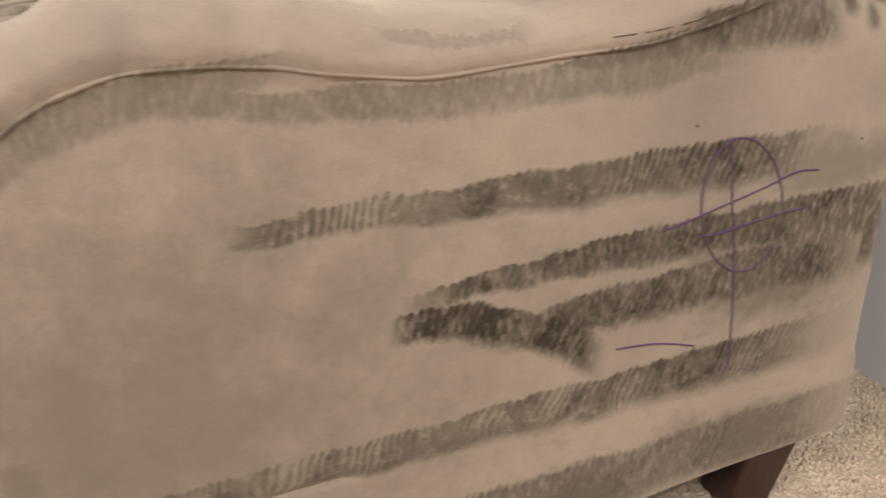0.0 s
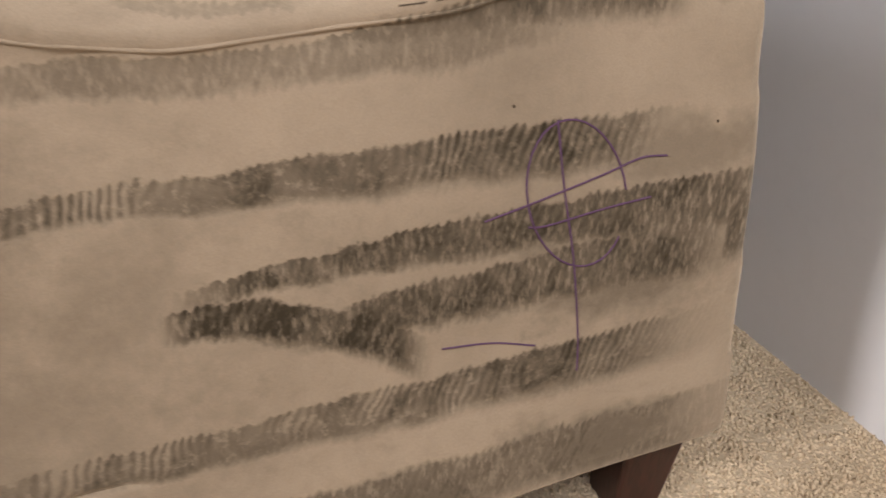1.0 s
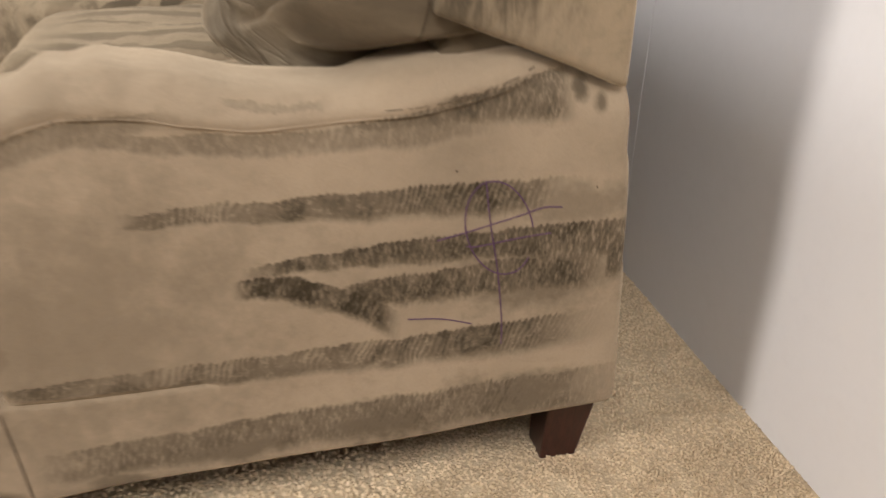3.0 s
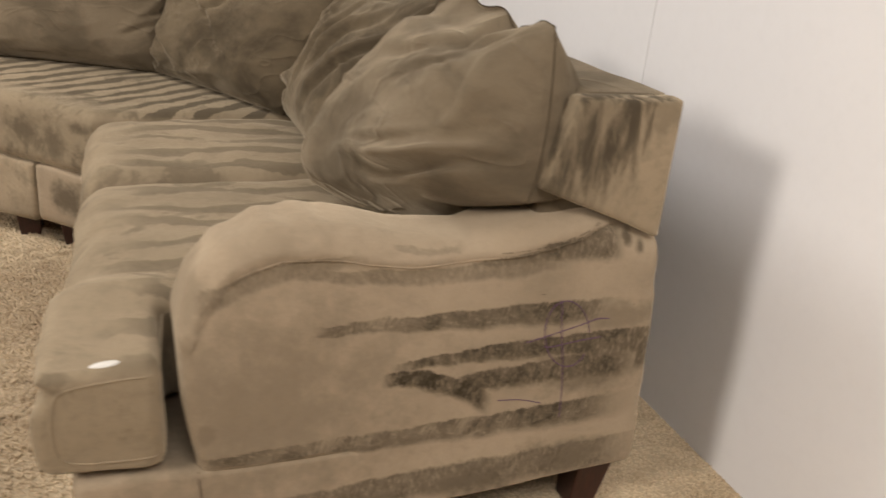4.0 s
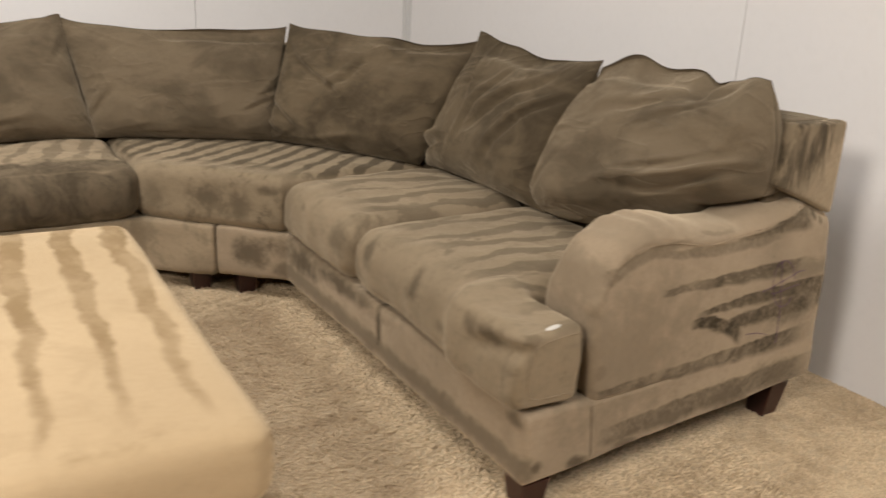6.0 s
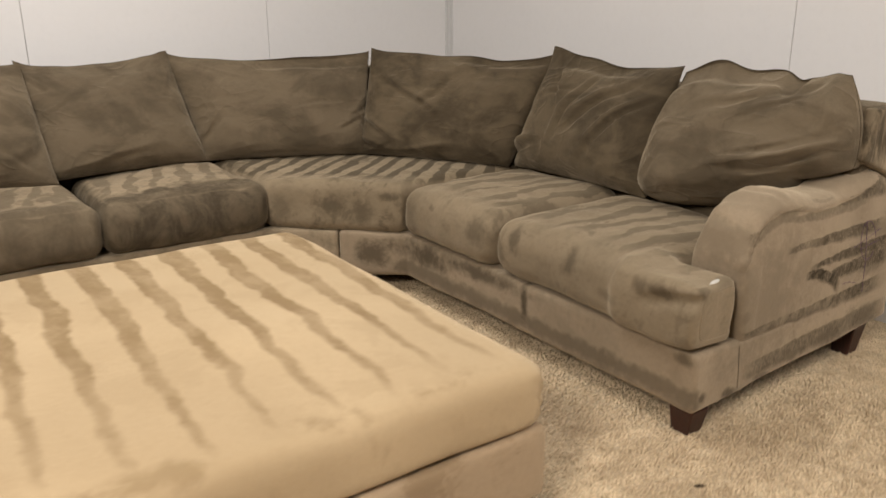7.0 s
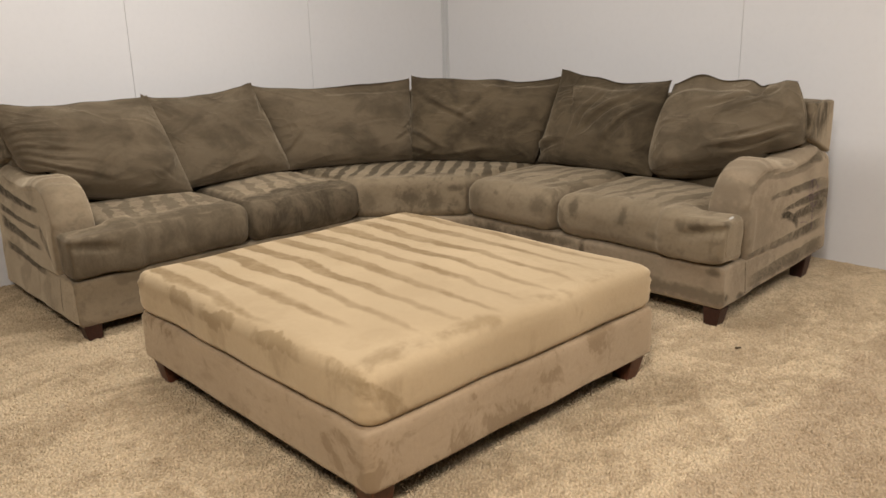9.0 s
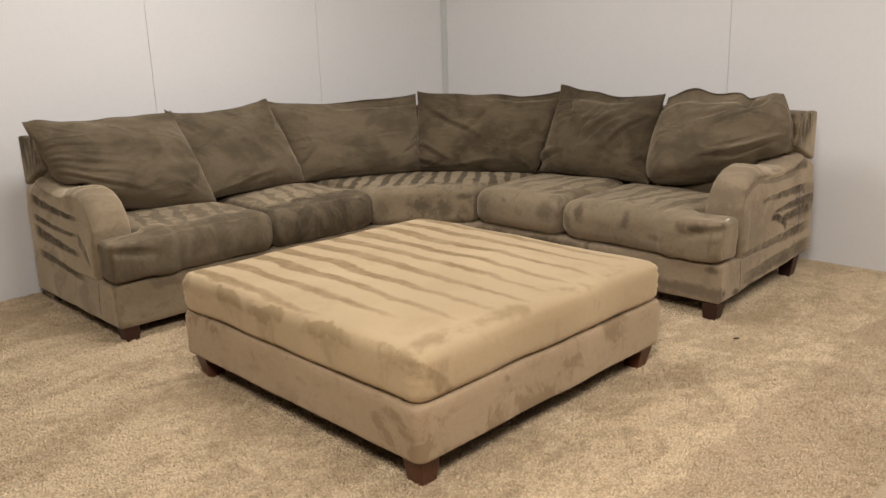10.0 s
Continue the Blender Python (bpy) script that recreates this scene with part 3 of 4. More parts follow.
def curve_through(points, steps=8):
    """A smooth line through a few places (Catmull-Rom)."""
    pts = [Vector(p) for p in points]
    pts = [2 * pts[0] - pts[1]] + pts + [2 * pts[-1] - pts[-2]]
    out = []
    for k in range(1, len(pts) - 2):
        a, b, c, d = pts[k - 1:k + 3]
        for j in range(steps):
            t = j / steps
            out.append(0.5 * (2 * b + (c - a) * t + (2 * a - 5 * b + 4 * c - d) * t * t + (3 * b - a - 3 * c + d) * t ** 3))
    return out + [pts[-2]]


def laid_on(ob, points, way, lift):
    """The points moved along way until they lie on the mesh, and lifted off it a little."""
    tree = BVHTree.FromPolygons([ob.matrix_world @ v.co for v in ob.data.vertices], [p.vertices[:] for p in ob.data.polygons])
    way, out = Vector(way).normalized(), []
    for p in points:
        hit = tree.ray_cast(Vector(p) - way * 0.15, way)[0]
        out.append((hit if hit is not None else Vector(p)) - way * lift)
    return out


def leg_bm(x, y, z0, z1, top, foot, dx=0.0, dy=0.0):
    """A tapered square leg; the foot is shifted by dx, dy."""
    bm = bmesh.new()
    ring = []
    for z, half, ox, oy in ((z0, foot / 2, dx, dy), (z1, top / 2, 0, 0)):
        ring.append([bm.verts.new((x + ox + sx * half, y + oy + sy * half, z)) for sx, sy in ((-1, -1), (1, -1), (1, 1), (-1, 1))])
    bm.faces.new(ring[0][::-1])
    bm.faces.new(ring[1])
    for k in range(4):
        bm.faces.new((ring[0][k], ring[0][(k + 1) % 4], ring[1][(k + 1) % 4], ring[1][k]))
    bmesh.ops.bevel(bm, geom=bm.edges[:], offset=0.004, segments=2, affect="EDGES", profile=0.5)
    return bm


# ---------------------------------------------------------------- the room

floor = part("floor", box_bm(XE, XW, YE, YW, -0.12, -0.012), M_CARPET, None)
tagged(floor, "beige shag carpet laid over the whole floor", "floor", kind="structure")


def panel_wall(name, axis, at, spans, label):
    """A wall of tall sheets with open joints, in front of a backing."""
    outward = 0.14
    if axis == "y":
        wall = part(name, box_bm(XE, XW + 0.14, at + 0.012, at + outward, -0.12, ZC), M_BACKING, None)
    else:
        wall = part(name, box_bm(at + 0.012, at + outward, YE, YW + 0.012, -0.12, ZC), M_BACKING, None)
    tagged(wall, label, "wall", kind="structure")
    for a, b in spans:
        if axis == "y":
            bm = box_bm(a + 0.0012, b - 0.0012, at, at + 0.012, -0.03, ZC - 0.002, 0.001, 1)
        else:
            bm = box_bm(at, at + 0.012, a + 0.0012, b - 0.0012, -0.03, ZC - 0.002, 0.001, 1)
        part("panel", bm, M_WALL, wall)
    return wall


panel_wall("wall_north", "y", YW, [(-5.54, -4.36), (-4.36, -3.17), (-3.17, -1.982), (-1.982, -0.818), (-0.818, XW - 0.0215)], "white panelled wall with thin vertical joints")
panel_wall("wall_east", "x", XW, [(-3.05, -1.80), (-1.80, -0.58), (-0.58, 0.642), (0.642, YW - 0.0215)], "white panelled wall behind the sectional sofa")
for wall_name, bm in (("wall_west", box_bm(XE - 0.14, XE, YE - 0.14, YW + 0.14, -0.12, ZC)), ("wall_south", box_bm(XE, XW + 0.14, YE - 0.14, YE, -0.12, ZC))):
    tagged(part(wall_name, bm, M_FAR, None), "unseen closing wall, dark grey to cut bounced light", "wall", kind="structure")
ceiling = part("ceiling", box_bm(XE - 0.14, XW + 0.14, YE - 0.14, YW + 0.14, ZC, ZC + 0.1), M_CEILING, None)
tagged(ceiling, "unseen closing ceiling, dark grey to cut bounced light", "ceiling", kind="structure")

# the corner trim: two narrow beads with a rounded strip between them
trim = new("trim")
tagged(trim, "narrow rounded white corner moulding", "trim", kind="structure")
tube("bead", [(XW - 0.006, YW - 0.006, 0.0), (XW - 0.006, YW - 0.006, ZC - 0.01)], 0.010, M_TRIM, trim, 16)
part("strip", box_bm(XW - 0.036, XW - 0.014, YW - 0.005, YW + 0.006, -0.01, ZC - 0.01, 0.0015, 1), M_TRIM, trim)
part("strip", box_bm(XW - 0.005, XW + 0.006, YW - 0.036, YW - 0.014, -0.01, ZC - 0.01, 0.0015, 1), M_TRIM, trim)

# ---------------------------------------------------------------- the sectional sofa
# Each half of the sectional is built in its own run: u along its length from the arm's outer face, v from the
# back towards the front, z up.


def right_run(p):
    return np.stack([0.05 - p[:, 1], p[:, 0], p[:, 2]], 1)


def left_run(p):
    return np.stack([-2.795 + p[:, 0], 2.76 - p[:, 1], p[:, 2]], 1)


def run_part(name, field, lo, hi, step, material, parent, run, rough=(0.004, 5.0), seed=0.0, label="", shape=None):
    verts, faces = surface_net(field, lo, hi, step)
    if shape is not None:
        verts = shape(verts)
    verts = rumple(run(verts), rough[0], rough[1], seed)
    if run is left_run:
        faces = faces[:, ::-1]
    return mesh_object(name, verts, faces, material, parent, True, label)


RIGHT_PLAN = [(-0.0056, 0.0), (1.92, 0.0), (2.335, 0.455), (1.615, 1.182), (1.42, 0.98), (-0.0056, 0.98)]
LEFT_PLAN = [(-0.0056, 0.0), (1.92, 0.0), (2.380, 0.415), (1.657, 1.142), (1.46, 0.965), (-0.0056, 0.965)]
ARM_PROFILE = [(-0.12, 0.0), (-0.12, 0.612), (0.05, 0.608), (0.12, 0.634), (0.18, 0.652), (0.27, 0.640), (0.37, 0.608), (0.49, 0.616), (0.56, 0.634), (0.63, 0.643), (0.70, 0.637),
               (0.77, 0.602), (0.81, 0.550), (0.828, 0.48), (0.822, 0.38), (0.800, 0.26), (0.79, 0.0)]
BACK_PROFILE = [(0.0, 0.20), (0.034, 0.58), (0.042, 0.838), (0.20, 0.838), (0.32, 0.46), (0.34, 0.20)]


WELT = ((0.02, 0.10, 0.12, 0.155, 0.20, 0.245, 0.285, 0.33, 0.42, 0.48, 0.54, 0.594, 0.66, 0.71, 0.75, 0.785, 0.81),
        (0.632, 0.629, 0.626, 0.621, 0.604, 0.592, 0.584, 0.580, 0.575, 0.573, 0.581, 0.591, 0.594, 0.583, 0.560, 0.515, 0.455))


def roll_over(v):
    """The padded roll stands a little proud of the flat panel below the welt."""
    out = v.copy()
    above = v[:, 2] - np.interp(v[:, 1], *WELT)
    swell = np.clip(above / 0.010, 0, 1) * np.clip(1 - above / 0.10, 0, 1)
    out[:, 0] -= np.where(v[:, 0] < 0.06, 0.012 * swell, 0)
    out[:, 0] -= np.where((v[:, 0] < 0.0) & (above < 0), 0.004 * np.sin(np.clip((v[:, 2] - 0.30) / 0.27, 0, 1) * math.pi), 0)
    # a fold of cloth stands up along the front edge of the flat panel
    out[:, 0] -= np.where((v[:, 0] < 0.02) & (v[:, 2] > 0.26), 0.0035 * np.clip((v[:, 1] - 0.738) / 0.010, 0, 1) * np.clip((0.46 - v[:, 2]) / 0.06, 0, 1), 0)
    # slack cloth above the welt: slanting wrinkles
    ripple = np.sin((v[:, 1] * 0.45 + v[:, 2]) * 2 * math.pi / 0.030 + 1.5 * np.sin(v[:, 1] * 11))
    patch = np.clip(np.sin(v[:, 1] * 9.0 - 0.6), 0, 1) * np.clip(above / 0.02, 0, 1) * np.clip(1 - above / 0.07, 0, 1)
    out[:, 0] -= np.where(v[:, 0] < 0.06, 0.0026 * ripple * patch, 0)
    # gathers across the front of the roll
    gather = np.sin((v[:, 1] - 0.25 * v[:, 0]) * 2 * math.pi / 0.060) * np.clip((v[:, 1] - 0.56) / 0.08, 0, 1) * np.clip((0.80 - v[:, 1]) / 0.05, 0, 1)
    out[:, 2] += np.where(v[:, 2] > 0.57, 0.0022 * gather, 0)
    return out


def hem_right(v):
    """The lower edge of the frame rises towards the back."""
    out = v.copy()
    low = np.clip((0.235 - v[:, 2]) / 0.13, 0, 1)
    out[:, 2] += low * (0.059 * np.clip(0.964 - v[:, 1], -0.25, 1.0) - 0.005)
    return out


def hem_left(v):
    """The lower edge of the frame hangs a little lower."""
    out = v.copy()
    out[:, 2] -= np.clip((0.235 - v[:, 2]) / 0.13, 0, 1) * 0.024
    return out


def base_field(plan):
    return lambda x, y, z: sd_extruded(sd_polygon(x, y, plan), z - 0.165, 0.085, 0.010)


def arm_field(x, y, z):
    soft = 0.020 + 0.038 * np.clip((z - 0.44) / 0.10, 0, 1)
    roll = sd_extruded(sd_polygon(y, z, ARM_PROFILE), x - 0.080, 0.086, soft)
    # the outer cloth runs down over the frame in one piece, but for the front third, where a seam parts them
    hem = 0.092 + 0.152 * np.clip((y - 0.46) / 0.10, 0, 1) ** 2
    skin = np.maximum(x - 0.03, hem - z)
    return np.maximum(np.maximum(roll, np.minimum(0.240 - z, skin)), (0.004 + 0.07 * (np.maximum(z, 0.25) - 0.25)) - y)


def back_field(x, y, z):
    straight = sd_extruded(sd_polygon(y, z, BACK_PROFILE), x - 1.02, 0.985, 0.012)
    a, b = (x - 1.92 + y) / math.sqrt(2), (y - (x - 1.92)) / math.sqrt(2)
    slant = sd_extruded(sd_polygon(b, z, BACK_PROFILE), a - 0.25, 0.36, 0.012)
    return np.minimum(straight, slant)


def end_field(x, y, z):
    return sd_extruded(sd_polygon(y, z, [(0.040, 0.598), (0.040, 0.841), (0.23, 0.838), (0.275, 0.690), (0.18, 0.656), (0.11, 0.628)]), x - 0.018, 0.024, 0.010)


def build_half(run, side_label, arm_material, seed):
    corner = run(np.array([[0.9, 0.5, 0.0]]))[0]
    sofa = thing("sectional_sofa", *corner, side_label, "sofa", "halves of the sectional")
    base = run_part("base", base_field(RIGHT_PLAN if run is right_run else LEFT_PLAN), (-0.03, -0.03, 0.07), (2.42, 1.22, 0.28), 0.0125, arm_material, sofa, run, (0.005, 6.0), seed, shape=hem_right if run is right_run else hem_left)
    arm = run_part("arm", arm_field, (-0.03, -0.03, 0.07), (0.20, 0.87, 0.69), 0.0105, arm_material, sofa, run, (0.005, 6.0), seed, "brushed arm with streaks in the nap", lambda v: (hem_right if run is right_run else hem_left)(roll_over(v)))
    welt = run(np.array([tuple(p) for p in curve_through([(0.0, v, z) for v, z in zip(*WELT)][2:], 6)]))
    stitch = run(np.array([tuple(p) for p in curve_through([(0.0, v, z + 0.009) for v, z in zip(*WELT)][3:8], 6)]))
    inward = run(np.array([[1.0, 0.0, 0.0]])) - run(np.array([[0.0, 0.0, 0.0]]))
    bpy.context.view_layer.update()
    tube("welt", laid_on(arm, welt, inward[0], -0.0004), 0.0018, arm_material, arm, 6)
    tube("topstitch", laid_on(arm, stitch, inward[0], -0.0002), 0.0008, M_SEAM, arm, 5)
    sofa["arm_name"] = arm.name
    run_part("backrest", back_field, (-0.03, -0.03, 0.17), (2.45, 0.80, 0.87), 0.0145, M_PILLOW, sofa, run, (0.004, 6.0), seed + 2)
    run_part("back_end_panel", end_field, (-0.03, 0.0, 0.58), (0.08, 0.40, 0.88), 0.0085, M_END, sofa, run, (0.003, 8.0), seed + 5, "upholstered end panel of the backrest")
    run_part("dust_cover", lambda x, y, z: sd_box(x, y, z, (0.73, 0.49, 0.080), (0.70, 0.45, 0.010), 0.002), (0.0, 0.0, 0.06), (1.5, 1.0, 0.10), 0.02, M_UNDER, sofa, run, (0.0, 1.0), 0, "black cloth under the frame", hem_right if run is right_run else hem_left)
    for u, v, du, dv in ((0.045, 0.925, 0.012, -0.008), (0.076, 0.040, 0.010, 0.010), ((1.610, 1.075, 0.0, 0.0) if run is right_run else (1.630, 1.045, 0.0, 0.0)), (1.38, 0.06, 0.0, 0.01)):
        foot = run(np.array([[u + du, v + dv, 0.0], [u, v, 0.0]]))
        part("leg", leg_bm(foot[1][0], foot[1][1], -0.018, 0.125 if v < 0.5 else 0.070, 0.078, 0.058, foot[0][0] - foot[1][0], foot[0][1] - foot[1][1]), M_LEG_DARK, sofa, "dark mahogany tapered leg")
    # the upright seam through the base below the arm's front edge
    line = run(np.array([tuple(p) for p in curve_through([(0.0, 0.787, 0.090), (0.0, 0.793, 0.17), (0.0, 0.800, 0.245)], 5)]))
    tube("seam", laid_on(base, line, inward[0], 0.0), 0.0014, M_SEAM, base, 5)
    return sofa


sofa_right = build_half(right_run, "brown microfibre half sectional with streaked, pen-marked arm", M_ARM_R_LIT, 3.0)
build_half(left_run, "brown microfibre half sectional with wavy brushed arm", M_ARM_L, 11.0)

# violet pen doodle on the right arm: an oval, an upright line through it, slanting lines, a level line
PEN_Y = 0.0
right_arm = bpy.data.objects[sofa_right["arm_name"]]
oval = [(-0.140 + 0.043 * math.cos(a) - 0.012 * math.sin(a), PEN_Y, 0.433 + 0.064 * math.sin(a)) for a in [2 * math.pi * k / 36 for k in range(33)]]
for line in (oval, curve_through([(-0.160, PEN_Y, 0.498), (-0.152, PEN_Y, 0.440), (-0.140, PEN_Y, 0.377), (-0.130, PEN_Y, 0.302), (-0.128, PEN_Y, 0.262)]),
             curve_through([(-0.219, PEN_Y, 0.424), (-0.176, PEN_Y, 0.434), (-0.117, PEN_Y, 0.449), (-0.085, PEN_Y, 0.458), (-0.061, PEN_Y, 0.457)]),
             curve_through([(-0.182, PEN_Y, 0.413), (-0.165, PEN_Y, 0.412), (-0.115, PEN_Y, 0.419), (-0.073, PEN_Y, 0.423)]),
             curve_through([(-0.254, PEN_Y, 0.313), (-0.21, PEN_Y, 0.309), (-0.170, PEN_Y, 0.298)])):
    tube("pen_line", laid_on(right_arm, line, (0, 1, 0), 0.0003), 0.0009, M_PEN, right_arm, 5)

for sx, sz in ((-0.016, 0.480), (-0.196, 0.512)):
    spot = bmesh.new()
    at = laid_on(right_arm, [(sx, 0.0, sz)], (0, 1, 0), 0.0)[0]
    bmesh.ops.create_icosphere(spot, subdivisions=2, radius=1.0, matrix=Matrix.Translation(at) @ Matrix.Diagonal((0.0013, 0.0006, 0.0013, 1)))
    part("ink_spot", spot, M_SPECK, right_arm, "small dark ink spot", True)

# ---- loose seat cushions


def crown(mid, amount, c, h):
    def shape(v):
        fall = np.clip(1 - ((v[:, 0] - c[0]) / h[0]) ** 2, 0, 1) * np.clip(1 - ((v[:, 1] - c[1]) / h[1]) ** 2, 0, 1)
        out = v.copy()
        out[:, 2] += np.where(v[:, 2] > mid, amount * np.sqrt(fall), 0)
        out[:, 1] += np.where(v[:, 1] > c[1], 0.018 * np.clip(1 - ((v[:, 2] - mid) / 0.12) ** 2, 0, 1) * np.clip((v[:, 1] - c[1]) / h[1], 0, 1), 0)
        return out
    return shape


def seat(run, u0, u1, v0, v1, ear, material, seed, label):
    z0, z1 = 0.248, 0.440
    c, h = ((u0 + u1) / 2, (v0 + v1) / 2, (z0 + z1) / 2), ((u1 - u0) / 2, (v1 - v0) / 2, (z1 - z0) / 2)

    def field(x, y, z):
        d = sd_box(x, y, z, c, h, 0.062)
        if ear:
            d = smooth_min(d, sd_box(x, y, z, ((-0.014 + u0 + 0.1) / 2, (0.842 + v1 + 0.018) / 2, c[2] + 0.012), ((u0 + 0.114) / 2, (v1 + 0.018 - 0.842) / 2, h[2] - 0.008), 0.018), 0.045)
        return d
    verts, faces = surface_net(field, (-0.05, v0 - 0.03, z0 - 0.03), (u1 + 0.03, v1 + 0.03, z1 + 0.03), 0.0125)
    verts = crown(c[2], 0.024, c, h)(verts)
    if ear:
        # the front corner folds under a ridge
        under = np.clip((verts[:, 1] - v1 + 0.05) / 0.03, 0, 1) * np.clip((0.19 - verts[:, 0]) / 0.06, 0, 1)
        line = 0.412 - 0.22 * np.clip(verts[:, 0], 0, 0.2)
        verts[:, 1] -= 0.016 * under * np.exp(-((verts[:, 2] - line) / 0.016) ** 2)
        verts[:, 1] += 0.006 * under * np.exp(-((verts[:, 2] - line - 0.028) / 0.012) ** 2)
    verts = rumple(rumple(run(verts), 0.012, 4.0, seed), 0.005, 13.0, seed)
    if run is left_run:
        faces = faces[:, ::-1]
    ob = mesh_object("seat_cushion", verts, faces, material)
    return tagged(ob, label, "cushion", "seat cushions of the sectional")


seat_r1 = seat(right_run, 0.172, 0.855, 0.33, 0.985, True, M_SEAT_R, 1.0, "brown microfibre T-shaped seat cushion wrapped round the arm")
seat(right_run, 0.86, 1.432, 0.33, 0.985, False, M_SEAT_R, 2.0, "brown microfibre box seat cushion with dark smudges")
seat(left_run, 0.172, 0.805, 0.33, 0.975, True, M_SEAT_L, 4.0, "brown microfibre T-shaped seat cushion with streaked top")
seat(left_run, 0.81, 1.452, 0.33, 0.975, False, M_SEAT_D, 5.0, "brown microfibre box seat cushion brushed dark in front")
WEDGE = [(-1.352, 1.835), (-0.945, 1.428), (-0.90, 1.436), (-0.26, 1.436), (-0.26, 1.85), (-0.78, 2.42), (-1.352, 2.42), (-1.352, 1.90)]


def wedge_field(x, y, z):
    return sd_extruded(sd_polygon(x, y, WEDGE), z - 0.350, 0.104, 0.045)


wv, wf = surface_net(wedge_field, (-1.39, 1.39, 0.22), (-0.22, 2.46, 0.48), 0.0135)
wv = rumple(rumple(wv, 0.010, 4.0, 8.0), 0.004, 12.0, 8.0)
tagged(mesh_object("seat_cushion", wv, wf, M_SEAT_W), "brown microfibre wedge seat cushion in the corner", "cushion", "seat cushions of the sectional")

# the sewn edge round the end of the T-shaped cushion, and a pale glossy sliver added for a glint on it
bpy.context.view_layer.update()
edge_line = curve_through([(-0.780, 0.0, 0.428), (-0.84, 0.0, 0.430), (-0.915, 0.0, 0.425), (-0.938, 0.0, 0.408), (-0.946, 0.0, 0.36), (-0.942, 0.0, 0.32), (-0.924, 0.0, 0.298), (-0.87, 0.0, 0.291), (-0.80, 0.0, 0.291)], 6)
tube("piping", laid_on(seat_r1, edge_line, (0, 1, 0), 0.0), 0.0020, M_SEAT_R, seat_r1, 6)
glint_at = laid_on(seat_r1, [(-0.872, 0.006, 0.40)], (0, 0, -1), 0.001)[0]
glint = bmesh.new()
bmesh.ops.create_icosphere(glint, subdivisions=3, radius=1.0, matrix=pose(*glint_at, 30, -6, 4) @ Matrix.Diagonal((0.021, 0.006, 0.0028, 1)))
part("glint", glint, M_GLINT, seat_r1, "pale glossy sliver standing for a glint", True)

# ---- loose back pillows


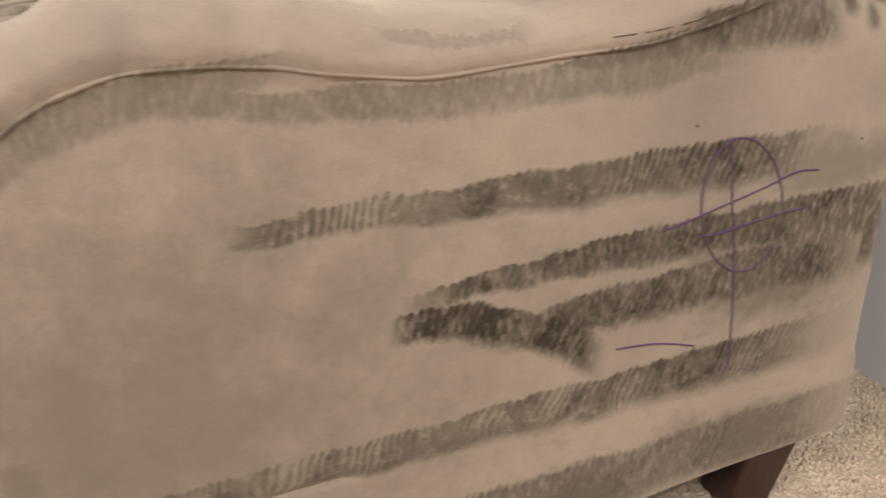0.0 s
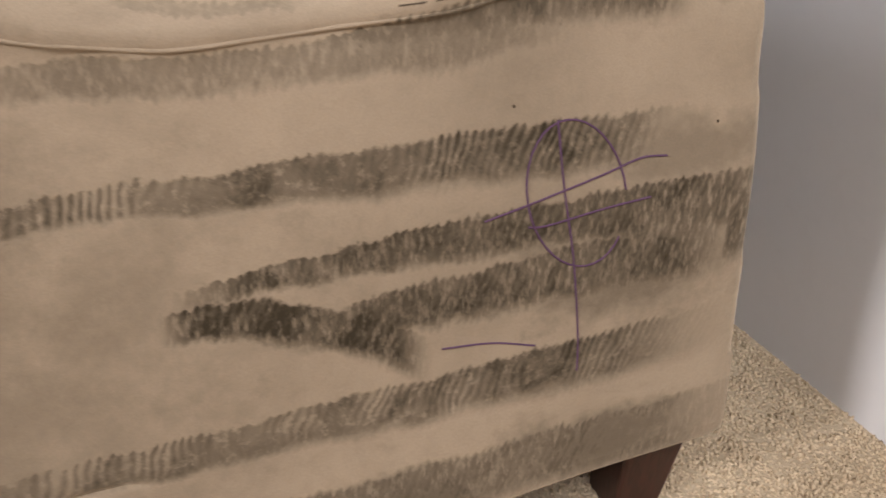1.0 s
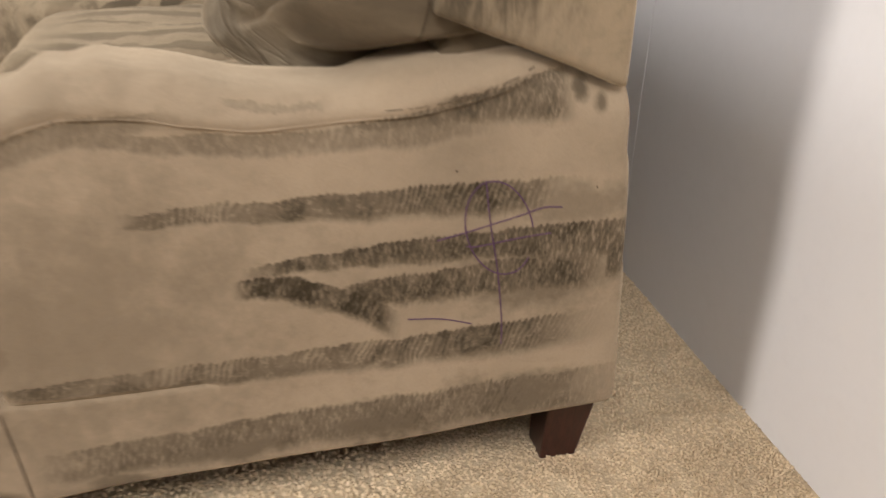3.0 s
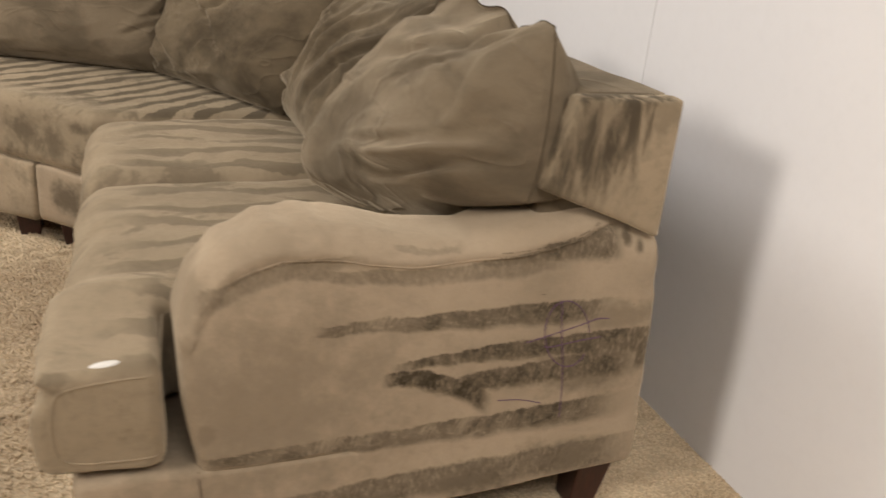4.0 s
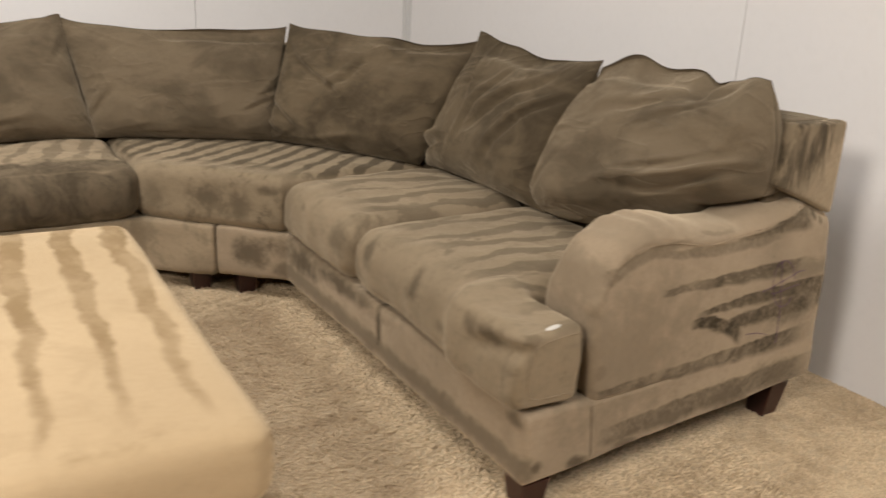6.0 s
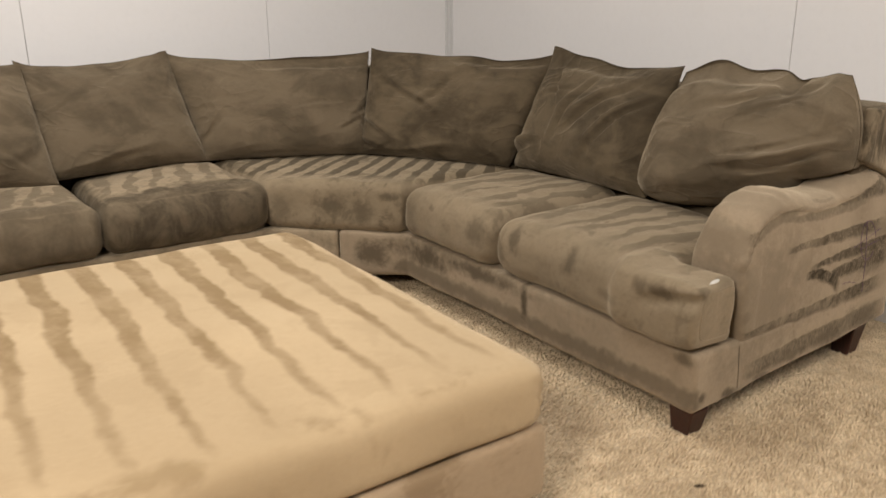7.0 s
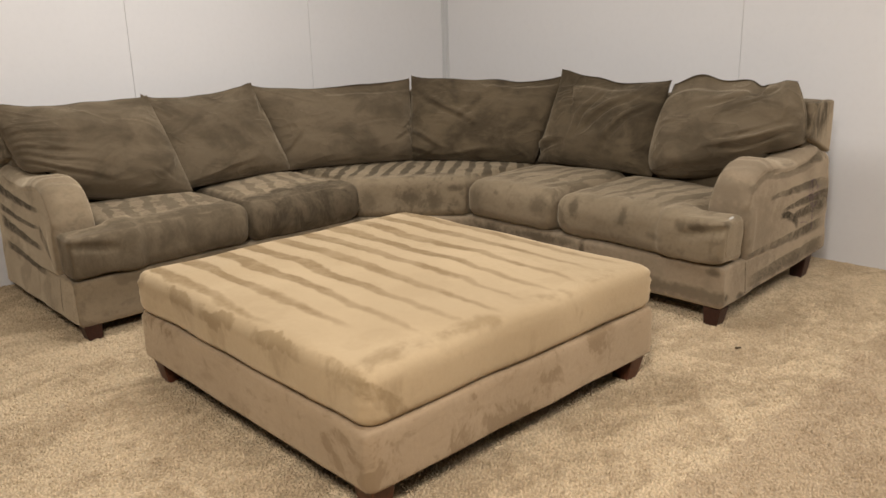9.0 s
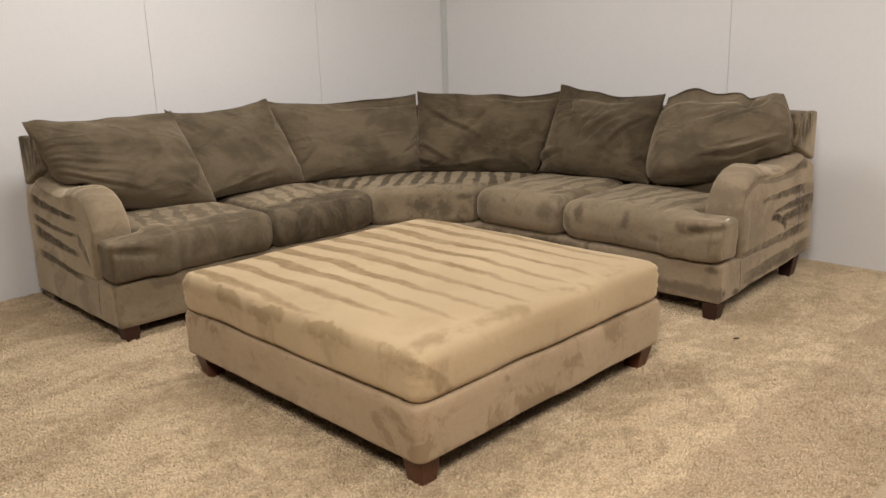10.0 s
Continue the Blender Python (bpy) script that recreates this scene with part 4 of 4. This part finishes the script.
def pillow(corners, thick, seed, label, bow=0.03, heavy=0.3, folds=(), sag=0.0, plump=3.4, pulls=2, top=(), shelf=(), ears=0.020, material=M_PILLOW, n=88):
    """A knife-edged pillow spanned by four corners (lower left, lower right, upper right, upper left, seen from the
    front), stuffed to a thickness. shelf: where the front slumps below the upper seam, as (s, width, t, depth). top: rises and dips of the upper edge as (s, width, height). folds: creases as (s, t, angle, length, width, depth)."""
    bl, br, tr, tl = [Vector(c) for c in corners]
    dice = random.Random(int(seed * 10))
    folds = list(folds)
    # pulls in the cloth that run from the corners towards the middle
    for cs, ct in ((0, 0), (1, 0), (1, 1), (0, 1), (0, 0.5), (1, 0.5)):
        for _ in range(pulls):
            far = dice.uniform(0.10, 0.30)
            way = math.atan2(0.5 - ct, 0.5 - cs) + dice.uniform(-0.55, 0.55)
            folds.append((cs + far * math.cos(way), ct + far * math.sin(way), way, dice.uniform(0.07, 0.16), dice.uniform(0.008, 0.018), dice.uniform(0.003, 0.008)))
    face = ((br - bl) + (tr - tl)).cross((tl - bl) + (tr - br)).normalized()
    grid, verts, faces = {}, [], []
    for side in (1, -1):
        for i in range(n + 1):
            for j in range(n + 1):
                edge = i in (0, n) or j in (0, n)
                if side == -1 and edge:
                    grid[side, i, j] = grid[1, i, j]
                    continue
                s, t = -math.cos(math.pi * i / n) * 0.5 + 0.5, -math.cos(math.pi * j / n) * 0.5 + 0.5
                a, b = 2 * s - 1, 2 * t - 1
                # the sides are drawn in between the corner tips
                tip = 0.004 * (a * b) ** 6
                sa, tb = 0.5 + 0.5 * a * (1 - tip - bow * 2 * (1 - b * b)), 0.5 + 0.5 * b * (1 - tip - bow * 2 * (1 - a * a))
                p = (bl * (1 - sa) + br * sa) * (1 - tb) + (tl * (1 - sa) + tr * sa) * tb
                rise_b = (1 - abs(b) ** plump) ** 0.45 if b < 0 else (1 - b ** 2.0) ** 0.95
                full = (1 - abs(a) ** plump) ** 0.50 * rise_b
                full *= 1 + heavy * (0.5 - t)
                p = p - Vector((0, 0, sag * (1 - t) ** 2 * (1 - a ** 4)))
                p.z += sum(rise * math.exp(-((s - at) / wide) ** 2) for at, wide, rise in top) * t ** 3 + ears * abs(a) ** 7 * t ** 4
                q = p * 3.2 + Vector((seed, seed * 1.7, side * 3.0))
                lump = 0.60 * noise.noise(q) + 0.22 * noise.noise(q * 2.3)
                crease = noise.noise(Vector((p.x * 9 + seed, p.y * 9, p.z * 16 + side)))
                crease = (1 - abs(crease)) ** 4
                dent = 0.0
                for fs, ft, ang, length, width, depth in folds:
                    c, w = math.cos(ang), math.sin(ang)
                    la, lb = (s - fs) * c + (t - ft) * w, -(s - fs) * w + (t - ft) * c
                    lb += 0.02 * math.sin(9 * la + seed)
                    g = math.exp(-(la / length) ** 2)
                    dent += depth * g * (math.exp(-((lb - width) / width) ** 2) - math.exp(-((lb + width) / width) ** 2))
                depth_here = 0.5 * thick * full * (1 + 0.30 * lump) + (0.005 * crease + dent) * full ** 0.5
                if side == 1:
                    for at, wide, level, inset in shelf:
                        k = min(max((t - level + 0.03) / 0.06, 0), 1)
                        depth_here -= inset * k * k * (3 - 2 * k) * math.exp(-((s - at) / wide) ** 4) * full ** 0.3
                droop = 0.014 * noise.noise(Vector((a * 2.2 + seed, b * 2.2, 5.0)))
                p = p + face * side * depth_here + Vector((0, 0, droop if t > 0.05 else 0))
                # the cloth lies on the seat below and on the arm
                arm_in = min(max((0.185 - p.y) / 0.045, 0), 1) if p.x > -0.8 else min(max((-2.60 - p.x) / 0.045, 0), 1)
                deep = 0.05 - p.x if p.x > -0.8 else 2.76 - p.y
                low = 0.446 + arm_in * arm_in * (3 - 2 * arm_in) * (np.interp(deep, *zip(*ARM_PROFILE[1:11])) + 0.014 - 0.446)
                if p.z < low + 0.3:
                    p.z = low + 0.012 * math.log1p(math.exp((p.z - low) / 0.012))
                grid[side, i, j] = len(verts)
                verts.append(p)
        for i in range(n):
            for j in range(n):
                q = [grid[side, i, j], grid[side, i + 1, j], grid[side, i + 1, j + 1], grid[side, i, j + 1]]
                faces.append(q if side == 1 else q[::-1])
    ob = mesh_object("back_pillow", verts, faces, material)
    tagged(ob, label, "pillow", "loose back pillows")
    rim = [grid[1, i, 0] for i in range(n)] + [grid[1, n, j] for j in range(n)] + [grid[1, i, n] for i in range(n, 0, -1)] + [grid[1, 0, j] for j in range(n, 0, -1)]
    tube("seam", [verts[k] for k in rim], 0.0013, M_EDGE, ob, 5, True)
    return ob


pillow([(-0.34, 0.695, 0.468), (-0.235, 0.020, 0.660), (-0.195, 0.085, 0.925), (-0.17, 0.71, 0.890)], 0.37, 2.0, "slumped brown microfibre back pillow leaning over the arm", -0.034, 0.5,
       [(0.55, 0.74, 0.35, 0.22, 0.030, 0.010), (0.70, 0.66, 0.45, 0.16, 0.020, 0.008), (0.80, 0.20, 0.10, 0.20, 0.030, 0.030), (0.72, 0.30, 0.2, 0.14, 0.014, 0.008), (0.95, 0.55, 1.5, 0.20, 0.022, 0.020), (0.83, 0.88, 1.2, 0.12, 0.030, 0.022)],
       0.05, 4.6, 1, ((0.24, 0.18, 0.037), (0.74, 0.05, -0.018), (0.92, 0.06, 0.012)), ((0.34, 0.36, 0.84, 0.045), (0.74, 0.05, 0.78, 0.035)), 0.0)
pillow([(-0.35, 1.44, 0.446), (-0.35, 0.705, 0.446), (-0.135, 0.745, 0.912), (-0.13, 1.45, 0.928)], 0.24, 5.0, "creased brown microfibre back pillow on the seat", 0.022, 0.4,
       [(0.6, 0.6, 0.9, 0.25, 0.026, 0.020), (0.42, 0.55, 1.35, 0.3, 0.018, 0.014), (0.80, 0.50, 1.05, 0.30, 0.020, 0.018), (0.22, 0.75, -1.1, 0.2, 0.022, 0.016), (0.06, 0.14, 0.5, 0.15, 0.035, 0.035)], top=((0.10, 0.16, 0.024), (0.60, 0.22, -0.016)), shelf=((0.45, 0.30, 0.86, 0.030),), ears=0.007, pulls=1, material=M_PILLOW_DARK)
pillow([(-0.748, 2.095, 0.446), (-0.385, 1.44, 0.446), (-0.13, 1.42, 0.905), (-0.608, 2.205, 0.916)], 0.23, 9.0, "dark brushed microfibre back pillow in the corner", 0.012, 0.35,
       [(0.28, 0.60, -0.80, 0.30, 0.026, 0.022), (0.44, 0.60, 1.0, 0.16, 0.022, 0.012), (0.14, 0.25, -0.9, 0.16, 0.022, 0.018), (0.08, 0.12, -0.6, 0.12, 0.020, 0.016), (0.45, 0.04, 0.1, 0.20, 0.030, 0.018)], top=((0.70, 0.12, -0.016),), shelf=((0.80, 0.26, 0.90, 0.030),), pulls=1, material=M_PILLOW_DARK)
pillow([(-1.40, 2.355, 0.446), (-0.712, 2.062, 0.446), (-0.622, 2.205, 0.898), (-1.475, 2.60, 0.905)], 0.23, 14.0, "smooth brown microfibre back pillow beside the corner", 0.014, 0.3,
       [(0.96, 0.5, 1.2, 0.2, 0.018, 0.012), (0.92, 0.35, 0.8, 0.12, 0.014, 0.010), (0.08, 0.30, 0.9, 0.14, 0.022, 0.012)], top=((0.42, 0.24, -0.010),), shelf=((0.76, 0.30, 0.87, 0.040),), pulls=1)
pillow([(-2.07, 2.30, 0.446), (-1.39, 2.36, 0.446), (-1.462, 2.585, 0.912), (-2.09, 2.61, 0.895)], 0.25, 21.0, "brown microfibre back pillow on the seat", 0.016, 0.3,
       [(0.3, 0.06, 0.1, 0.25, 0.02, 0.010), (0.92, 0.75, 1.1, 0.12, 0.022, 0.014)], top=((0.45, 0.34, -0.010), (0.96, 0.05, 0.010)), pulls=1)
pillow([(-2.74, 2.43, 0.585), (-2.04, 2.23, 0.446), (-2.07, 2.57, 0.895), (-2.815, 2.58, 0.918)], 0.28, 27.0, "wrinkled brown microfibre back pillow leaning over the arm", 0.005, 0.4,
       [(0.12, 0.66, -0.12, 0.20, 0.012, 0.007), (0.12, 0.56, -0.15, 0.22, 0.014, 0.009), (0.14, 0.46, -0.2, 0.24, 0.012, 0.008), (0.14, 0.37, -0.22, 0.22, 0.014, 0.010), (0.16, 0.28, -0.25, 0.24, 0.012, 0.010), (0.18, 0.18, -0.3, 0.22, 0.016, 0.012), (0.90, 0.25, 0.9, 0.14, 0.030, 0.014)], 0.06, top=((0.40, 0.30, -0.008), (0.0, 0.06, -0.022)), pulls=1)

# ---------------------------------------------------------------- the ottoman
ottoman = thing("ottoman", (OX0 + OX1) / 2, (OY0 + OY1) / 2, 0.0, "large square tan microfibre ottoman striped by brushing", "ottoman")


def sd_slab(x, y, hx, hy, r):
    qx, qy = abs(x - OC[0]) - hx + r, abs(y - OC[1]) - hy + r
    return np.sqrt(np.maximum(qx, 0) ** 2 + np.maximum(qy, 0) ** 2) + np.minimum(np.maximum(qx, qy), 0) - r


def otto_run(v):
    return v


OC = ((OX0 + OX1) / 2, (OY0 + OY1) / 2)
OH = ((OX1 - OX0) / 2, (OY1 - OY0) / 2)
run_part("base", lambda x, y, z: sd_extruded(sd_slab(x, y, OH[0] + 0.004, OH[1] + 0.004, 0.030), z - 0.165, 0.086, 0.012), (OX0 - 0.04, OY0 - 0.04, 0.06), (OX1 + 0.04, OY1 + 0.04, 0.28), 0.0135, M_OTTO_BASE_SHADED, ottoman, otto_run, (0.004, 5.0), 30.0)


def otto_shape(v):
    out = v.copy()
    fall = np.clip(1 - ((v[:, 0] - OC[0]) / OH[0]) ** 2, 0, 1) * np.clip(1 - ((v[:, 1] - OC[1]) / OH[1]) ** 2, 0, 1)
    out[:, 2] += np.where(v[:, 2] > 0.33, 0.022 * fall ** 0.4, 0)
    # gathered cloth at the corners
    for cx, cy in ((OX0, OY0), (OX1, OY0), (OX0, OY1), (OX1, OY1)):
        near = np.exp(-((v[:, 0] - cx) ** 2 + (v[:, 1] - cy) ** 2) / 0.060 ** 2) * np.clip((v[:, 2] - 0.27) / 0.06, 0, 1)
        pucker = 0.0030 * near * np.sin(v[:, 2] * 2 * math.pi / 0.032 + 26 * (v[:, 0] - v[:, 1]))
        out[:, 0] += pucker * np.sign(OC[0] - cx)
        out[:, 1] += pucker * np.sign(OC[1] - cy)
    return out


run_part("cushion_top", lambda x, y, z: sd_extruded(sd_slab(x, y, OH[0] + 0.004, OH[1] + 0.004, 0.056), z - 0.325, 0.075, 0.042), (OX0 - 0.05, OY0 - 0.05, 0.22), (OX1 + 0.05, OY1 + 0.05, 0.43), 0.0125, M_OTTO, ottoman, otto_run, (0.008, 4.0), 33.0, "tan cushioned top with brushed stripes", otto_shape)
for lx, ly, dx, dy in ((OX0 + 0.055, OY0 + 0.055, 0.02, 0.02), (OX0 + 0.055, OY1 - 0.055, 0.02, -0.02), (OX1 - 0.055, OY0 + 0.055, -0.02, 0.02), (OX1 - 0.055, OY1 - 0.055, -0.02, -0.02)):
    part("leg", leg_bm(lx, ly, -0.018, 0.10, 0.085, 0.060, dx * 0.6, dy * 0.6), M_LEG_BROWN, ottoman, "reddish brown tapered wooden leg")
part("dust_cover", box_bm(OX0 + 0.03, OX1 - 0.03, OY0 + 0.03, OY1 - 0.03, 0.070, 0.084), M_UNDER, ottoman, "black cloth under the frame")

# ---------------------------------------------------------------- carpet pile
rng = np.random.default_rng(4)


def carpet_pile(name, x0, x1, y0, y1, spacing, height, width, label):
    """Short twisted tufts, each a bent three-sided spike."""
    nx, ny = int((x1 - x0) / spacing), int((y1 - y0) / spacing)
    gx, gy = np.meshgrid(np.arange(nx), np.arange(ny), indexing="ij")
    cx = x0 + (gx.ravel() + rng.uniform(0, 1, gx.size)) * spacing
    cy = y0 + (gy.ravel() + rng.uniform(0, 1, gy.size)) * spacing
    keep = (cx < XW - 0.004) & (cy < YW - 0.004) & ~((abs(cx + 2.1) < 0.45) & (abs(cy - 0.65) < 0.45)) & ~((cx > -0.75) & (cx < -0.2) & (cy > 0.25))
    cx, cy = cx[keep], cy[keep]
    count = cx.size
    turn = rng.uniform(0, 2 * math.pi, count)
    lean_way = rng.uniform(0, 2 * math.pi, count)
    lean = rng.uniform(0.2, 1.0, count) * height * 0.9
    # the pile stands in clumps with bare dents between them
    clump = np.array([noise.noise((px * 26.0, py * 26.0, 0.0)) + 0.6 * noise.noise((px * 61.0, py * 61.0, 4.0)) for px, py in zip(cx.tolist(), cy.tolist())])
    tall = height * rng.uniform(0.6, 1.15, count) * np.clip(1.0 + 0.50 * clump, 0.45, 1.5)
    verts = np.zeros((count, 7, 3))
    for k in range(3):
        a = turn + 2 * math.pi * k / 3
        verts[:, k] = np.stack([cx + width * 0.7 * np.cos(a), cy + width * 0.7 * np.sin(a), np.full(count, -0.020)], 1)
        verts[:, 3 + k] = np.stack([cx + 0.55 * lean * np.cos(lean_way) + width * np.cos(a + 0.5), cy + 0.55 * lean * np.sin(lean_way) + width * np.sin(a + 0.5), -0.016 + 0.7 * tall], 1)
    verts[:, 6] = np.stack([cx + lean * np.cos(lean_way), cy + lean * np.sin(lean_way), -0.016 + tall], 1)
    base = 7 * np.arange(count)[:, None]
    tris = []
    for k in range(3):
        m = (k + 1) % 3
        tris += [base + np.array([[k, m, 3 + m]]), base + np.array([[k, 3 + m, 3 + k]]), base + np.array([[3 + k, 3 + m, 6]])]
    tris = np.concatenate(tris)
    me = bpy.data.meshes.new(name)
    me.vertices.add(count * 7)
    me.vertices.foreach_set("co", verts.ravel())
    me.loops.add(tris.size)
    me.loops.foreach_set("vertex_index", tris.ravel().astype(np.int32))
    me.polygons.add(len(tris))
    me.polygons.foreach_set("loop_start", np.arange(0, tris.size, 3, dtype=np.int32))
    me.update(calc_edges=True)
    me.materials.append(M_PILE)
    return tagged(new(name, me), label, "carpet", kind="stuff")


carpet_pile("carpet_pile", -0.25, XW, -0.75, 1.2, 0.0050, 0.008, 0.0034, "dense beige carpet tufts beside the sofa")
carpet_pile("carpet_pile", -4.0, -2.72, 2.0, YW, 0.0080, 0.011, 0.0052, "beige shag carpet tufts in front of the panelled wall")
carpet_pile("carpet_pile", -3.75, -0.25, -0.95, 2.0, 0.0080, 0.011, 0.0052, "beige shag carpet tufts round the ottoman")

# a dark speck of lint on the carpet
lint = bmesh.new()
bmesh.ops.create_icosphere(lint, subdivisions=2, radius=0.015, matrix=pose(-1.094, -0.167, 0.011, 0, 0, -38) @ Matrix.Diagonal((1.0, 0.28, 0.25, 1)))
tagged(part("lint", lint, M_SPECK, None, smooth=True), "dark speck of lint lying on the carpet", "lint")
